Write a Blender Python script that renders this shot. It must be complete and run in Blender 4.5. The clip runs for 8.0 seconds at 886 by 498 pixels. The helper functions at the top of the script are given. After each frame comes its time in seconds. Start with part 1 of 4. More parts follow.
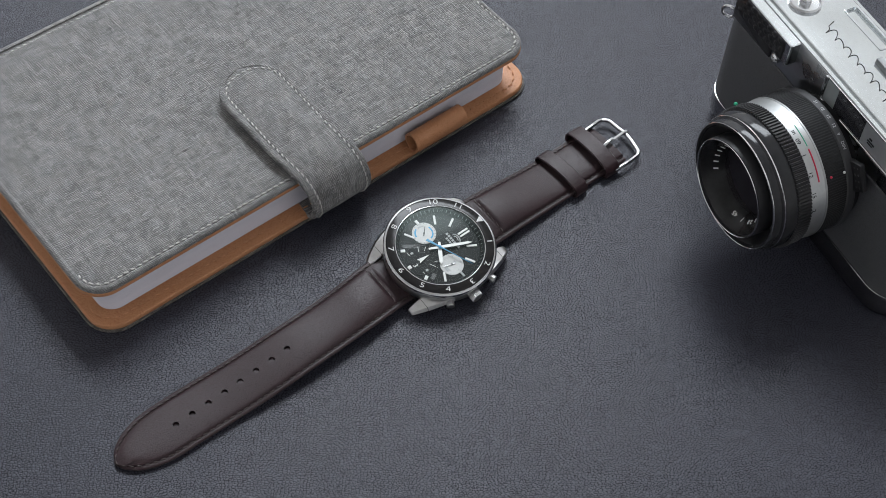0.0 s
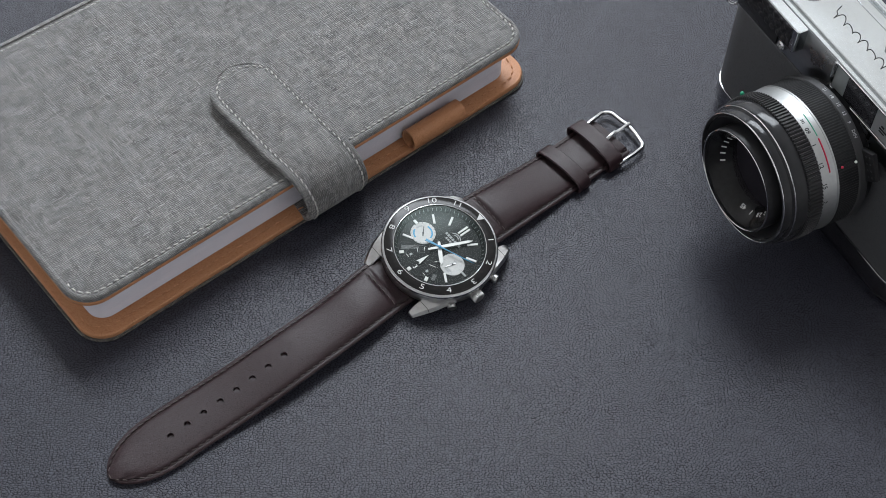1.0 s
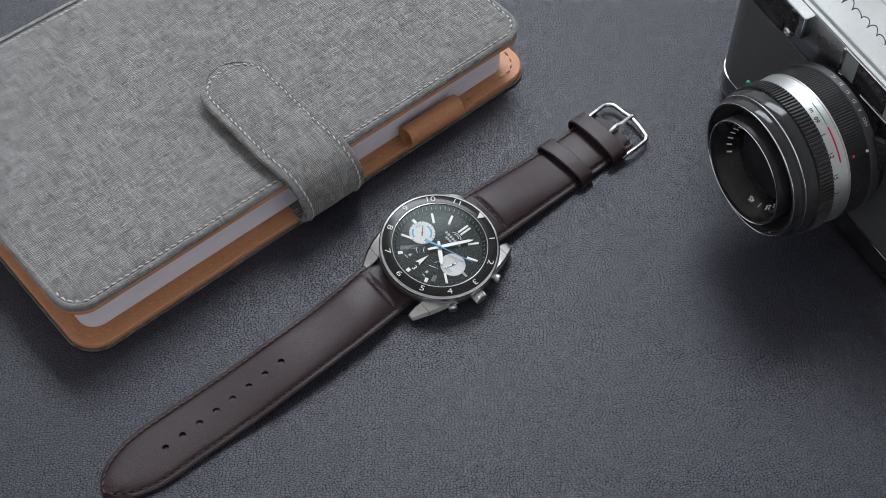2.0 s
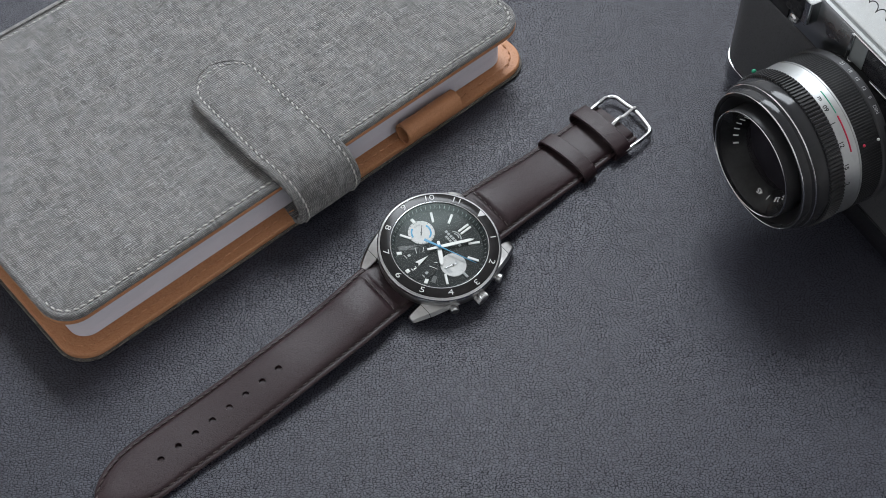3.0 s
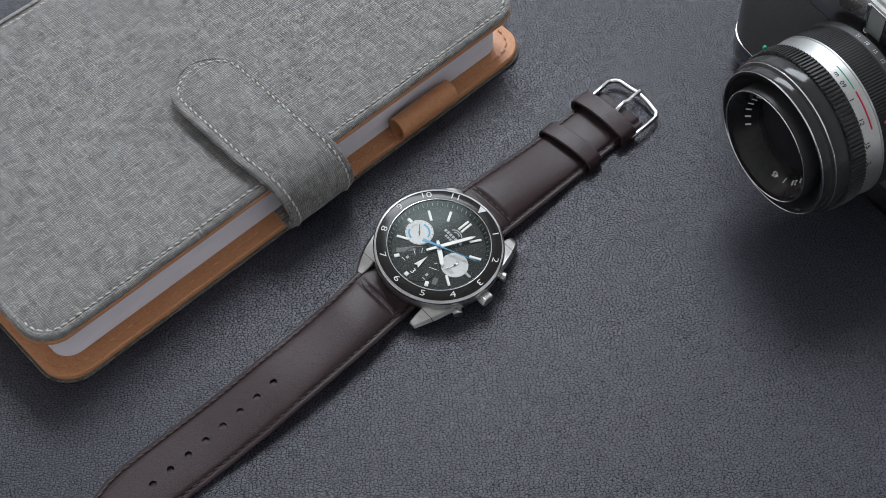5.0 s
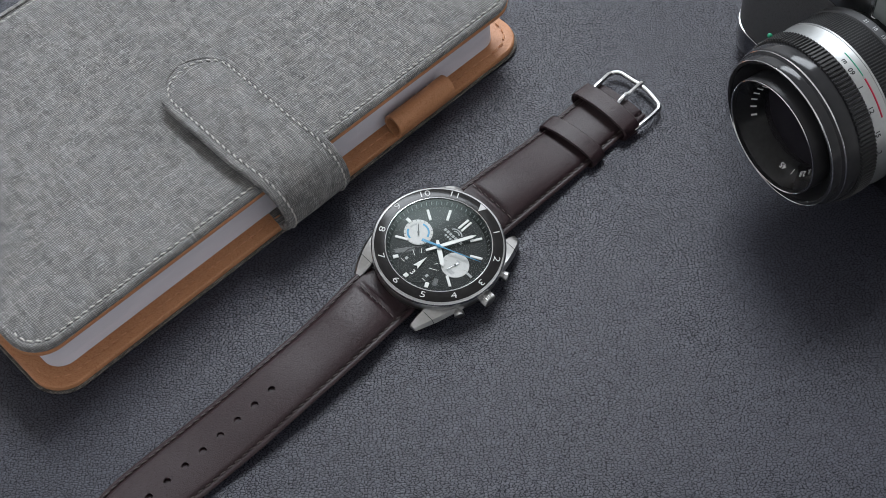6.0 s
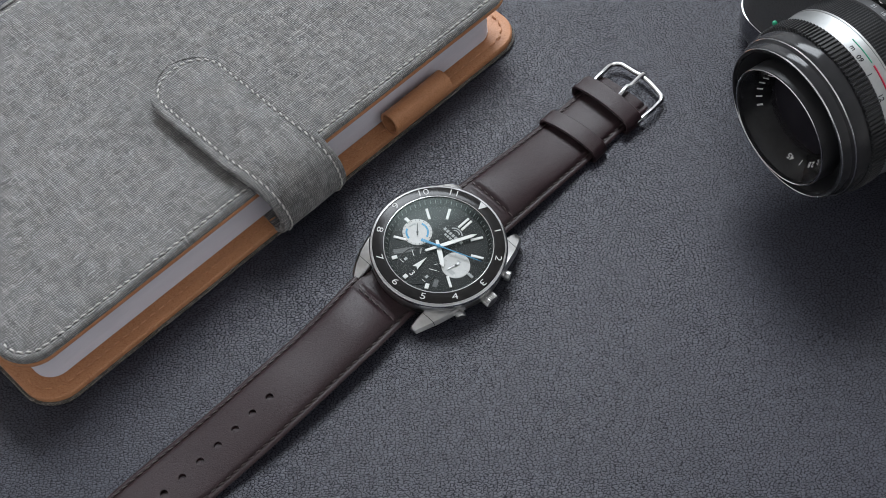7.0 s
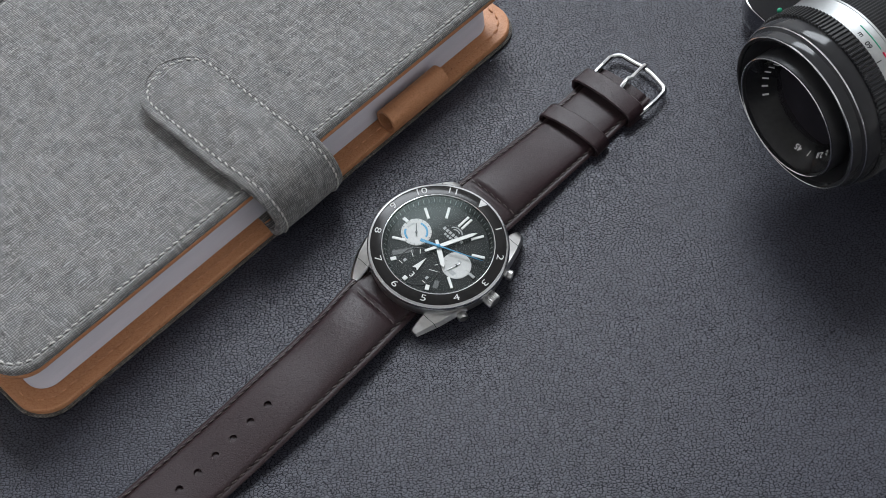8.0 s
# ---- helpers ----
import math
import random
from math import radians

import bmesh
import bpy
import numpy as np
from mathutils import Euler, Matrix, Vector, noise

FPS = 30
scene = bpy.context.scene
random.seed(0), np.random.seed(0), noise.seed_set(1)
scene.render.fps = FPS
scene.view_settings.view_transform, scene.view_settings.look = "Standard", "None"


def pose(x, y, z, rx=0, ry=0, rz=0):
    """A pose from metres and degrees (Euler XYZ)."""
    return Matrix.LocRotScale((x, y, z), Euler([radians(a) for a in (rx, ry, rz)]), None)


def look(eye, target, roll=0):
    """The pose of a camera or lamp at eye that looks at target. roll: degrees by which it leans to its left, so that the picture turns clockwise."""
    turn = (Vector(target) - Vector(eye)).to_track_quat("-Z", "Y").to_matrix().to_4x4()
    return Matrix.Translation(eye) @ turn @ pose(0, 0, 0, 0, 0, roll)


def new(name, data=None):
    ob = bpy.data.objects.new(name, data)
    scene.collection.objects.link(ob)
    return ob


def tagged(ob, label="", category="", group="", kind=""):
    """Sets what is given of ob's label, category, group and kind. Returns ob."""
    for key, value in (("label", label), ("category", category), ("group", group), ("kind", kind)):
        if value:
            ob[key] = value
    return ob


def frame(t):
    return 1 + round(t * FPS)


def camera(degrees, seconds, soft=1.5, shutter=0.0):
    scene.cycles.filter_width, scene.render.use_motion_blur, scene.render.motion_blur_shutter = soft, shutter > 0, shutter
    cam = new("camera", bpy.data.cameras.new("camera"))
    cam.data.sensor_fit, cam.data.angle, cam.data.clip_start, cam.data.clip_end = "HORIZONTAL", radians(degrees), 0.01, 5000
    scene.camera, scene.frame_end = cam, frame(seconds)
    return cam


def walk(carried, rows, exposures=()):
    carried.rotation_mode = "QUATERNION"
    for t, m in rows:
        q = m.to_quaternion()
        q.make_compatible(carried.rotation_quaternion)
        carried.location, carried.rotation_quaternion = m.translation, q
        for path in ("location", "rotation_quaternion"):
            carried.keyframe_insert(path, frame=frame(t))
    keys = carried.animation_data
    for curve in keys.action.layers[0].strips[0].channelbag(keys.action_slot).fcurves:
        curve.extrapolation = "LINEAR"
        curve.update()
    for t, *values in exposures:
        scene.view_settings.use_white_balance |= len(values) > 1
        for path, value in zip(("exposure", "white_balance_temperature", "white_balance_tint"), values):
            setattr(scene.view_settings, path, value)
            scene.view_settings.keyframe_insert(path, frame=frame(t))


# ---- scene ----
cam = camera(34.0, 8.0, soft=0.75)
PATH = [
    (0, (-0.21154, -0.23084, 0.43423), (-0.03085, -0.03503, 0.07159), 3.886),
    (1, (-0.20264, -0.22416, 0.42293), (-0.02429, -0.02830, 0.05916), 2.452),
    (2, (-0.19441, -0.21784, 0.41222), (-0.01827, -0.02195, 0.04739), 1.028),
    (3, (-0.18681, -0.21179, 0.40206), (-0.01272, -0.01595, 0.03622), -0.375),
    (4, (-0.17978, -0.20596, 0.39237), (-0.00758, -0.01026, 0.02557), -1.745),
    (5, (-0.17330, -0.20028, 0.38311), (-0.00279, -0.00485, 0.01537), -3.073),
    (6, (-0.16730, -0.19466, 0.37421), (0.00172, 0.00031, 0.00554), -4.346),
    (7, (-0.16175, -0.18905, 0.36561), (0.00600, 0.00526, -0.00399), -5.555),
    (8, (-0.15659, -0.18338, 0.35725), (0.01012, 0.01005, -0.01329), -6.689),
]
walk(cam, [(t, look(eye, target, roll)) for t, eye, target, roll in PATH])

# ---- light: a roof window behind the still life ----
world = bpy.data.worlds.new("world")
scene.world = world
world.use_nodes = True
world.node_tree.nodes["Background"].inputs[0].default_value = (0.6, 0.68, 0.8, 1)
world.node_tree.nodes["Background"].inputs[1].default_value = 0.3
SKY = (0.64, 1.48, 0.57, 2.10)      # opening in the ceiling: x0, x1, y0, y1
CEIL = 1.9
lamp = bpy.data.lights.new("roof_window_light", "AREA")
lamp.shape, lamp.size, lamp.size_y = "RECTANGLE", SKY[1] - SKY[0], SKY[3] - SKY[2]
lamp.energy, lamp.color = 77.0, (0.88, 0.938, 1.0)
new("roof_window_light", lamp).matrix_world = pose((SKY[0] + SKY[1]) / 2, (SKY[2] + SKY[3]) / 2, CEIL + 0.02)
scene.view_settings.exposure = 0.0


# ---- node helpers ----
def nodes_of(name):
    m = bpy.data.materials.new(name)
    m.use_nodes = True
    t = m.node_tree
    return m, t, t.nodes["Principled BSDF"]


def add(t, kind, **values):
    n = t.nodes.new(kind)
    for key, value in values.items():
        if key in n.inputs:
            n.inputs[key].default_value = value
    return n


def coords(t, scale=(1, 1, 1), kind="Object"):
    c, mp = t.nodes.new("ShaderNodeTexCoord"), t.nodes.new("ShaderNodeMapping")
    mp.inputs["Scale"].default_value = scale
    t.links.new(c.outputs[kind], mp.inputs["Vector"])
    return mp.outputs["Vector"]


def noise_tex(t, scale, detail=3.0, rough=0.55, stretch=(1, 1, 1)):
    n = add(t, "ShaderNodeTexNoise", Scale=scale, Detail=detail, Roughness=rough)
    t.links.new(coords(t, stretch), n.inputs["Vector"])
    return n.outputs["Fac"]


def ramp(t, fac, stops):
    r = t.nodes.new("ShaderNodeValToRGB")
    while len(r.color_ramp.elements) < len(stops):
        r.color_ramp.elements.new(0.5)
    for e, (pos, col) in zip(r.color_ramp.elements, stops):
        e.position, e.color = pos, (*col, 1)
    t.links.new(fac, r.inputs["Fac"])
    return r.outputs["Color"]


def calc(t, op, a, b):
    n = t.nodes.new("ShaderNodeMath")
    n.operation = op
    for k, v in enumerate((a, b)):
        if isinstance(v, (int, float)):
            n.inputs[k].default_value = v
        else:
            t.links.new(v, n.inputs[k])
    return n.outputs[0]


def bump(t, bsdf, height, strength, distance, under=None):
    b = add(t, "ShaderNodeBump", Strength=strength, Distance=distance)
    t.links.new(height, b.inputs["Height"])
    if under is not None:
        t.links.new(under, b.inputs["Normal"])
    t.links.new(b.outputs["Normal"], bsdf.inputs["Normal"])
    return b.outputs["Normal"]


def shift(col, k):
    return tuple(min(1.0, c * k) for c in col)


def plain(name, col, rough=0.5, metal=0.0, vary=0.12, grain=400.0, relief=0.0, coat=0.0, spec=0.5):
    """A surface with slight colour variation, uneven gloss and optional fine relief."""
    m, t, b = nodes_of(name)
    b.inputs["Metallic"].default_value = metal
    b.inputs["Specular IOR Level"].default_value = spec
    b.inputs["Coat Weight"].default_value = coat
    b.inputs["Coat Roughness"].default_value = 0.08
    n = noise_tex(t, grain)
    t.links.new(ramp(t, n, [(0.3, shift(col, 1 - vary)), (0.7, shift(col, 1 + vary))]), b.inputs["Base Color"])
    n2 = noise_tex(t, grain / 9, 4)
    mr = add(t, "ShaderNodeMapRange")
    mr.inputs["To Min"].default_value, mr.inputs["To Max"].default_value = max(0.02, rough * 0.8), min(1, rough * 1.2)
    t.links.new(n2, mr.inputs["Value"])
    t.links.new(mr.outputs["Result"], b.inputs["Roughness"])
    if relief:
        bump(t, b, n, 0.6, relief)
    return m


def leather(name, dark, light, cell, depth, rough, crease=0.6, spec=0.4):
    """Pebbled leather: rounded grains between creases shaded by colour, over soft unevenness."""
    m, t, b = nodes_of(name)
    b.inputs["Specular IOR Level"].default_value = spec
    v = add(t, "ShaderNodeTexVoronoi", Scale=1.0 / cell, Randomness=1.0)
    v.feature = "DISTANCE_TO_EDGE"
    warp = t.nodes.new("ShaderNodeTexNoise")
    warp.inputs["Scale"].default_value, warp.inputs["Detail"].default_value = 0.7 / cell, 2
    src = coords(t, (1.35, 0.92, 1))
    turn = src.node
    turn.vector_type = "TEXTURE"
    turn.inputs["Rotation"].default_value = (0, 0, radians(-40))
    t.links.new(src, warp.inputs["Vector"])
    mixv = t.nodes.new("ShaderNodeVectorMath")
    mixv.operation = "MULTIPLY_ADD"
    mixv.inputs[1].default_value = (cell * 1.7,) * 3
    t.links.new(warp.outputs["Color"], mixv.inputs[0])
    t.links.new(src, mixv.inputs[2])
    t.links.new(mixv.outputs[0], v.inputs["Vector"])
    mr = add(t, "ShaderNodeMapRange")
    mr.interpolation_type = "SMOOTHSTEP"
    mr.inputs["From Max"].default_value = 0.11
    t.links.new(v.outputs["Distance"], mr.inputs["Value"])
    keep = add(t, "ShaderNodeMapRange")
    for key, value in (("From Min", 0.36), ("From Max", 0.62), ("To Min", 0.40), ("To Max", 1.0)):
        keep.inputs[key].default_value = value
    t.links.new(noise_tex(t, 0.7 / cell, 3, 0.6), keep.inputs["Value"])
    edge = calc(t, "SUBTRACT", 1.0, calc(t, "MULTIPLY", calc(t, "SUBTRACT", 1.0, mr.outputs["Result"]), keep.outputs["Result"]))
    dome = add(t, "ShaderNodeTexVoronoi", Scale=1.0 / cell, Randomness=1.0)
    t.links.new(mixv.outputs[0], dome.inputs["Vector"])
    pebble = calc(t, "SUBTRACT", 1.0, dome.outputs["Distance"])
    fine = calc(t, "MULTIPLY", noise_tex(t, 2.2 / cell, 3), 0.16)
    soft = calc(t, "MULTIPLY", noise_tex(t, 0.5 / cell, 4), 0.7)
    h = calc(t, "ADD", calc(t, "ADD", calc(t, "MULTIPLY", edge, crease), calc(t, "MULTIPLY", pebble, 0.26)), calc(t, "ADD", soft, fine))
    # the edge term darkens creases as shade would; the noise is plain variation
    tone = calc(t, "ADD", calc(t, "MULTIPLY", edge, 0.36), calc(t, "ADD", calc(t, "MULTIPLY", noise_tex(t, 18, 5), 0.45), calc(t, "MULTIPLY", noise_tex(t, 0.5 / cell, 3), 0.22)))
    t.links.new(ramp(t, tone, [(0.25, dark), (0.80, light)]), b.inputs["Base Color"])
    rr = add(t, "ShaderNodeMapRange")
    rr.inputs["To Min"].default_value, rr.inputs["To Max"].default_value = rough + 0.10, rough
    t.links.new(noise_tex(t, 0.6 / cell, 3), rr.inputs["Value"])
    t.links.new(rr.outputs["Result"], b.inputs["Roughness"])
    gloss = add(t, "ShaderNodeMapRange")
    gloss.inputs["To Min"].default_value, gloss.inputs["To Max"].default_value = spec * 0.6, spec
    t.links.new(edge, gloss.inputs["Value"])
    t.links.new(gloss.outputs["Result"], b.inputs["Specular IOR Level"])
    bump(t, b, h, 1.0, depth)
    return m


def pebbled(name, crease_shade_col, col, cell, depth, rough, spec=0.4):
    """Grained leather: flat rounded pebbles of uneven size between thin sunken creases with painted shade."""
    m, t, b = nodes_of(name)
    b.inputs["Specular IOR Level"].default_value = spec
    src = coords(t, (1.30, 0.90, 1))
    src.node.vector_type = "TEXTURE"
    src.node.inputs["Rotation"].default_value = (0, 0, radians(-40))
    wob = add(t, "ShaderNodeTexNoise", Scale=0.9 / cell, Detail=2.0)
    t.links.new(src, wob.inputs["Vector"])
    place = t.nodes.new("ShaderNodeVectorMath")
    place.operation = "MULTIPLY_ADD"
    place.inputs[1].default_value = (cell * 1.5,) * 3
    t.links.new(wob.outputs["Color"], place.inputs[0])
    t.links.new(src, place.inputs[2])

    def cells(size):
        v = add(t, "ShaderNodeTexVoronoi", Scale=1.0 / size, Randomness=0.95)
        v.voronoi_dimensions, v.feature = "2D", "DISTANCE_TO_EDGE"
        t.links.new(place.outputs[0], v.inputs["Vector"])
        return v.outputs["Distance"]

    def step(value, lo, hi):
        mr = add(t, "ShaderNodeMapRange")
        mr.interpolation_type = "SMOOTHSTEP"
        mr.inputs["From Min"].default_value, mr.inputs["From Max"].default_value = lo, hi
        t.links.new(value, mr.inputs["Value"])
        return mr.outputs["Result"]
    coarse, fine = cells(cell), cells(cell * 0.55)
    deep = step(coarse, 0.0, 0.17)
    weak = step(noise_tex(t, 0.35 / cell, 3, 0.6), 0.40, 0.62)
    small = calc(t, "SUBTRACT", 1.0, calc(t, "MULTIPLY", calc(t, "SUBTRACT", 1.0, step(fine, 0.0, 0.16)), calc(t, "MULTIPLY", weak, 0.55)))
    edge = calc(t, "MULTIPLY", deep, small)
    dome = step(coarse, 0.0, 0.55)
    own = add(t, "ShaderNodeTexVoronoi", Scale=1.0 / cell, Randomness=0.95)
    own.voronoi_dimensions = "2D"
    t.links.new(place.outputs[0], own.inputs["Vector"])
    grey = t.nodes.new("ShaderNodeSeparateXYZ")
    t.links.new(own.outputs["Color"], grey.inputs[0])
    soft = noise_tex(t, 0.16 / cell, 3)
    h = calc(t, "ADD", calc(t, "ADD", calc(t, "MULTIPLY", edge, 0.62), calc(t, "MULTIPLY", dome, 0.38)), calc(t, "MULTIPLY", soft, 0.5))
    # edge paints the shade of the creases into the base colour
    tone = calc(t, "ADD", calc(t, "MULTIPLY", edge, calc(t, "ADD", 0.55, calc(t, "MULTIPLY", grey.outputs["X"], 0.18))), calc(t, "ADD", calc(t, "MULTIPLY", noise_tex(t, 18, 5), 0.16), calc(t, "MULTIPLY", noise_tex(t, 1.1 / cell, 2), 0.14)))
    t.links.new(ramp(t, tone, [(0.12, crease_shade_col), (0.88, col)]), b.inputs["Base Color"])
    rr = add(t, "ShaderNodeMapRange")
    rr.inputs["To Min"].default_value, rr.inputs["To Max"].default_value = rough + 0.22, rough
    t.links.new(edge, rr.inputs["Value"])
    t.links.new(rr.outputs["Result"], b.inputs["Roughness"])
    gloss = add(t, "ShaderNodeMapRange")
    gloss.inputs["To Min"].default_value, gloss.inputs["To Max"].default_value = spec * 0.18, spec
    t.links.new(edge, gloss.inputs["Value"])
    t.links.new(gloss.outputs["Result"], b.inputs["Specular IOR Level"])
    bump(t, b, h, 1.0, depth)
    return m


def linen(name, dark, mid, light, pitch=0.00072, tints=((1.015, 1.0, 0.985), (0.985, 1.0, 1.015))):
    """Heathered canvas: crossed threads of uneven tone, with painted shade in the gaps."""
    m, t, b = nodes_of(name)
    b.inputs["Roughness"].default_value = 0.92
    b.inputs["Specular IOR Level"].default_value = 0.2
    b.inputs["Sheen Weight"].default_value = 0.15
    sep = t.nodes.new("ShaderNodeSeparateXYZ")
    src = t.nodes.new("ShaderNodeVectorMath")
    src.operation = "MULTIPLY_ADD"
    src.inputs[1].default_value = (pitch * 1.4,) * 3
    wob = t.nodes.new("ShaderNodeTexNoise")
    wob.inputs["Scale"].default_value, wob.inputs["Detail"].default_value = 0.20 / pitch, 1
    here = coords(t)
    t.links.new(here, wob.inputs["Vector"])
    t.links.new(wob.outputs["Color"], src.inputs[0])
    t.links.new(here, src.inputs[2])
    t.links.new(src.outputs[0], sep.inputs[0])
    u = calc(t, "MULTIPLY", sep.outputs["X"], 1 / pitch)
    v = calc(t, "MULTIPLY", calc(t, "ADD", sep.outputs["Y"], sep.outputs["Z"]), 1 / pitch)
    iu, iv = calc(t, "FLOOR", u, 0), calc(t, "FLOOR", v, 0)

    def thread(along, across):
        c = t.nodes.new("ShaderNodeCombineXYZ")
        t.links.new(calc(t, "MULTIPLY", along, 0.15), c.inputs[0])
        t.links.new(calc(t, "MULTIPLY", across, 7.31), c.inputs[1])
        n = add(t, "ShaderNodeTexNoise", Scale=1.0, Detail=2.0, Roughness=0.6)
        t.links.new(c.outputs[0], n.inputs["Vector"])
        return n.outputs["Fac"]

    def hump(a):
        return calc(t, "SINE", calc(t, "MULTIPLY", calc(t, "FRACT", a, 0), math.pi), 0)
    weft, warp = thread(u, iv), thread(v, iu)
    long_weft, long_warp = thread(calc(t, "MULTIPLY", u, 0.5), calc(t, "ADD", iv, 0.37)), thread(calc(t, "MULTIPLY", v, 0.5), calc(t, "ADD", iu, 0.37))
    parity = calc(t, "FLOORED_MODULO", calc(t, "ADD", iu, iv), 2.0)
    odd = calc(t, "SUBTRACT", 1.0, parity)
    over = calc(t, "ADD", calc(t, "MULTIPLY", weft, parity), calc(t, "MULTIPLY", warp, odd))
    slub = calc(t, "ADD", calc(t, "MULTIPLY", long_weft, 0.55), calc(t, "MULTIPLY", long_warp, 0.45))
    height = calc(t, "ADD", calc(t, "MULTIPLY", hump(v), calc(t, "ADD", calc(t, "MULTIPLY", parity, 0.45), 0.35)), calc(t, "MULTIPLY", hump(u), calc(t, "ADD", calc(t, "MULTIPLY", odd, 0.45), 0.15)))
    cell = t.nodes.new("ShaderNodeCombineXYZ")
    t.links.new(iu, cell.inputs[0])
    t.links.new(iv, cell.inputs[1])
    speck = t.nodes.new("ShaderNodeTexWhiteNoise")
    t.links.new(cell.outputs[0], speck.inputs["Vector"])
    fuzz = calc(t, "ADD", calc(t, "MULTIPLY", noise_tex(t, 1.2 / pitch, 0, 0.5), 0.5), calc(t, "MULTIPLY", speck.outputs["Value"], 0.5))
    tone = calc(t, "ADD", calc(t, "MULTIPLY", over, 0.85), calc(t, "MULTIPLY", slub, 0.50))
    # height term puts the shade between threads into the colour
    tone = calc(t, "ADD", calc(t, "SUBTRACT", tone, 0.530), calc(t, "MULTIPLY", height, 0.60))
    tone = calc(t, "ADD", tone, calc(t, "MULTIPLY", calc(t, "SUBTRACT", fuzz, 0.5), 0.22))
    tone = calc(t, "ADD", tone, calc(t, "MULTIPLY", calc(t, "SUBTRACT", noise_tex(t, 60, 4), 0.5), 0.05))
    hue = t.nodes.new("ShaderNodeMix")
    hue.data_type, hue.blend_type = "RGBA", "MULTIPLY"
    hue.inputs[0].default_value = 1.0
    t.links.new(ramp(t, tone, [(0.25, dark), (0.52, mid), (0.82, light)]), hue.inputs[6])
    t.links.new(ramp(t, noise_tex(t, 160, 4, 0.7), [(0.35, tints[0]), (0.65, tints[1])]), hue.inputs[7])
    t.links.new(hue.outputs[2], b.inputs["Base Color"])
    bump(t, b, height, 1.0, 0.00004)
    return m


def glass(name, ior=1.35, tint=(1, 1, 1)):
    m = bpy.data.materials.new(name)
    m.use_nodes = True
    t = m.node_tree
    t.nodes.remove(t.nodes["Principled BSDF"])
    f = add(t, "ShaderNodeFresnel", IOR=ior)
    a, g, mix = t.nodes.new("ShaderNodeBsdfTransparent"), t.nodes.new("ShaderNodeBsdfGlossy"), t.nodes.new("ShaderNodeMixShader")
    a.inputs["Color"].default_value = (*tint, 1)
    g.inputs["Roughness"].default_value = 0.17
    g.inputs["Color"].default_value = (0.86, 1.0, 0.95, 1)
    t.links.new(f.outputs[0], mix.inputs[0])
    t.links.new(a.outputs[0], mix.inputs[1])
    t.links.new(g.outputs[0], mix.inputs[2])
    t.links.new(mix.outputs[0], t.nodes["Material Output"].inputs["Surface"])
    return m


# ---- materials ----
# first colour of the mat is its painted crease shade
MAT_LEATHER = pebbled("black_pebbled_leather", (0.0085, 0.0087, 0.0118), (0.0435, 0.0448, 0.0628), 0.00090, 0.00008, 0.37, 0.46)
STRAP_LEATHER = leather("brown_calf_leather", (0.0172, 0.0085, 0.0101), (0.0275, 0.0139, 0.0165), 0.00060, 0.00005, 0.35, 0.5, 0.34)
TAN_LEATHER = leather("tan_leather", (0.385, 0.158, 0.070), (0.57, 0.275, 0.138), 0.0007, 0.00005, 0.40, 0.3)
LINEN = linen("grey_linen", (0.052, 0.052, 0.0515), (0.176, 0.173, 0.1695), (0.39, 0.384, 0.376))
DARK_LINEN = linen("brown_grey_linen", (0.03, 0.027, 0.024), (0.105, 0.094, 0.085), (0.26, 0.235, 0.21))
THREAD = plain("grey_thread", (0.50, 0.487, 0.465), 0.85, vary=0.3, grain=1500)
TAN_THREAD = plain("tan_thread", (0.58, 0.285, 0.145), 0.8, vary=0.2, grain=1500)
BROWN_THREAD = plain("brown_thread", (0.046, 0.031, 0.029), 0.5, vary=0.3, grain=1500)
STEEL = plain("polished_steel", (0.55, 0.56, 0.57), 0.20, 1.0, 0.04, 300)
POLISHED = plain("mirror_steel", (0.56, 0.57, 0.58), 0.09, 1.0, 0.04, 300)
BRUSHED = plain("brushed_steel", (0.50, 0.50, 0.495), 0.30, 1.0, 0.06, 900)
CHROME = plain("chrome", (0.62, 0.63, 0.64), 0.17, 1.0, 0.03, 200)
# chrome of the base plate, its dark reflections put into the colour
SHADED_CHROME = plain("shaded_chrome", (0.34, 0.34, 0.35), 0.14, 1.0, 0.04, 300)
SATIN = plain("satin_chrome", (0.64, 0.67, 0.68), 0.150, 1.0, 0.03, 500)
# satin chrome again, darkened in colour for sides turned from the light
SHADED_SATIN = plain("shaded_satin_chrome", (0.30, 0.31, 0.32), 0.28, 1.0, 0.04, 500)
BLACK_GLOSS = plain("black_gloss", (0.027, 0.027, 0.029), 0.12, 0.0, 0.1, 300, spec=0.22)
HOOD_BLACK = plain("hood_black", (0.028, 0.028, 0.030), 0.30, 0.0, 0.1, 300, spec=0.14)
BEZEL_BLACK = plain("bezel_black", (0.016, 0.015, 0.015), 0.17, 0.0, 0.1, 300, spec=0.20)
BLACK_SATIN = plain("black_satin", (0.024, 0.024, 0.0255), 0.40, 0.0, 0.15, 600, spec=0.3)
RING_BLACK = plain("ring_black", (0.021, 0.021, 0.022), 0.45, 0.0, 0.15, 600, spec=0.12)
NAME_BLACK = plain("name_ring_black", (0.015, 0.0148, 0.0155), 0.22, 0.0, 0.15, 600, spec=0.25)
BLACK_MATT = plain("black_matt", (0.018, 0.018, 0.0195), 0.5, 0.0, 0.15, 600, spec=0.25)
DIAL_BLACK = plain("dial_black", (0.014, 0.016, 0.016), 0.6, 0.0, 0.12, 800, spec=0.2)
POINTER = plain("pointer_silver", (0.60, 0.60, 0.58), 0.35, 0.15, 0.05, 500)
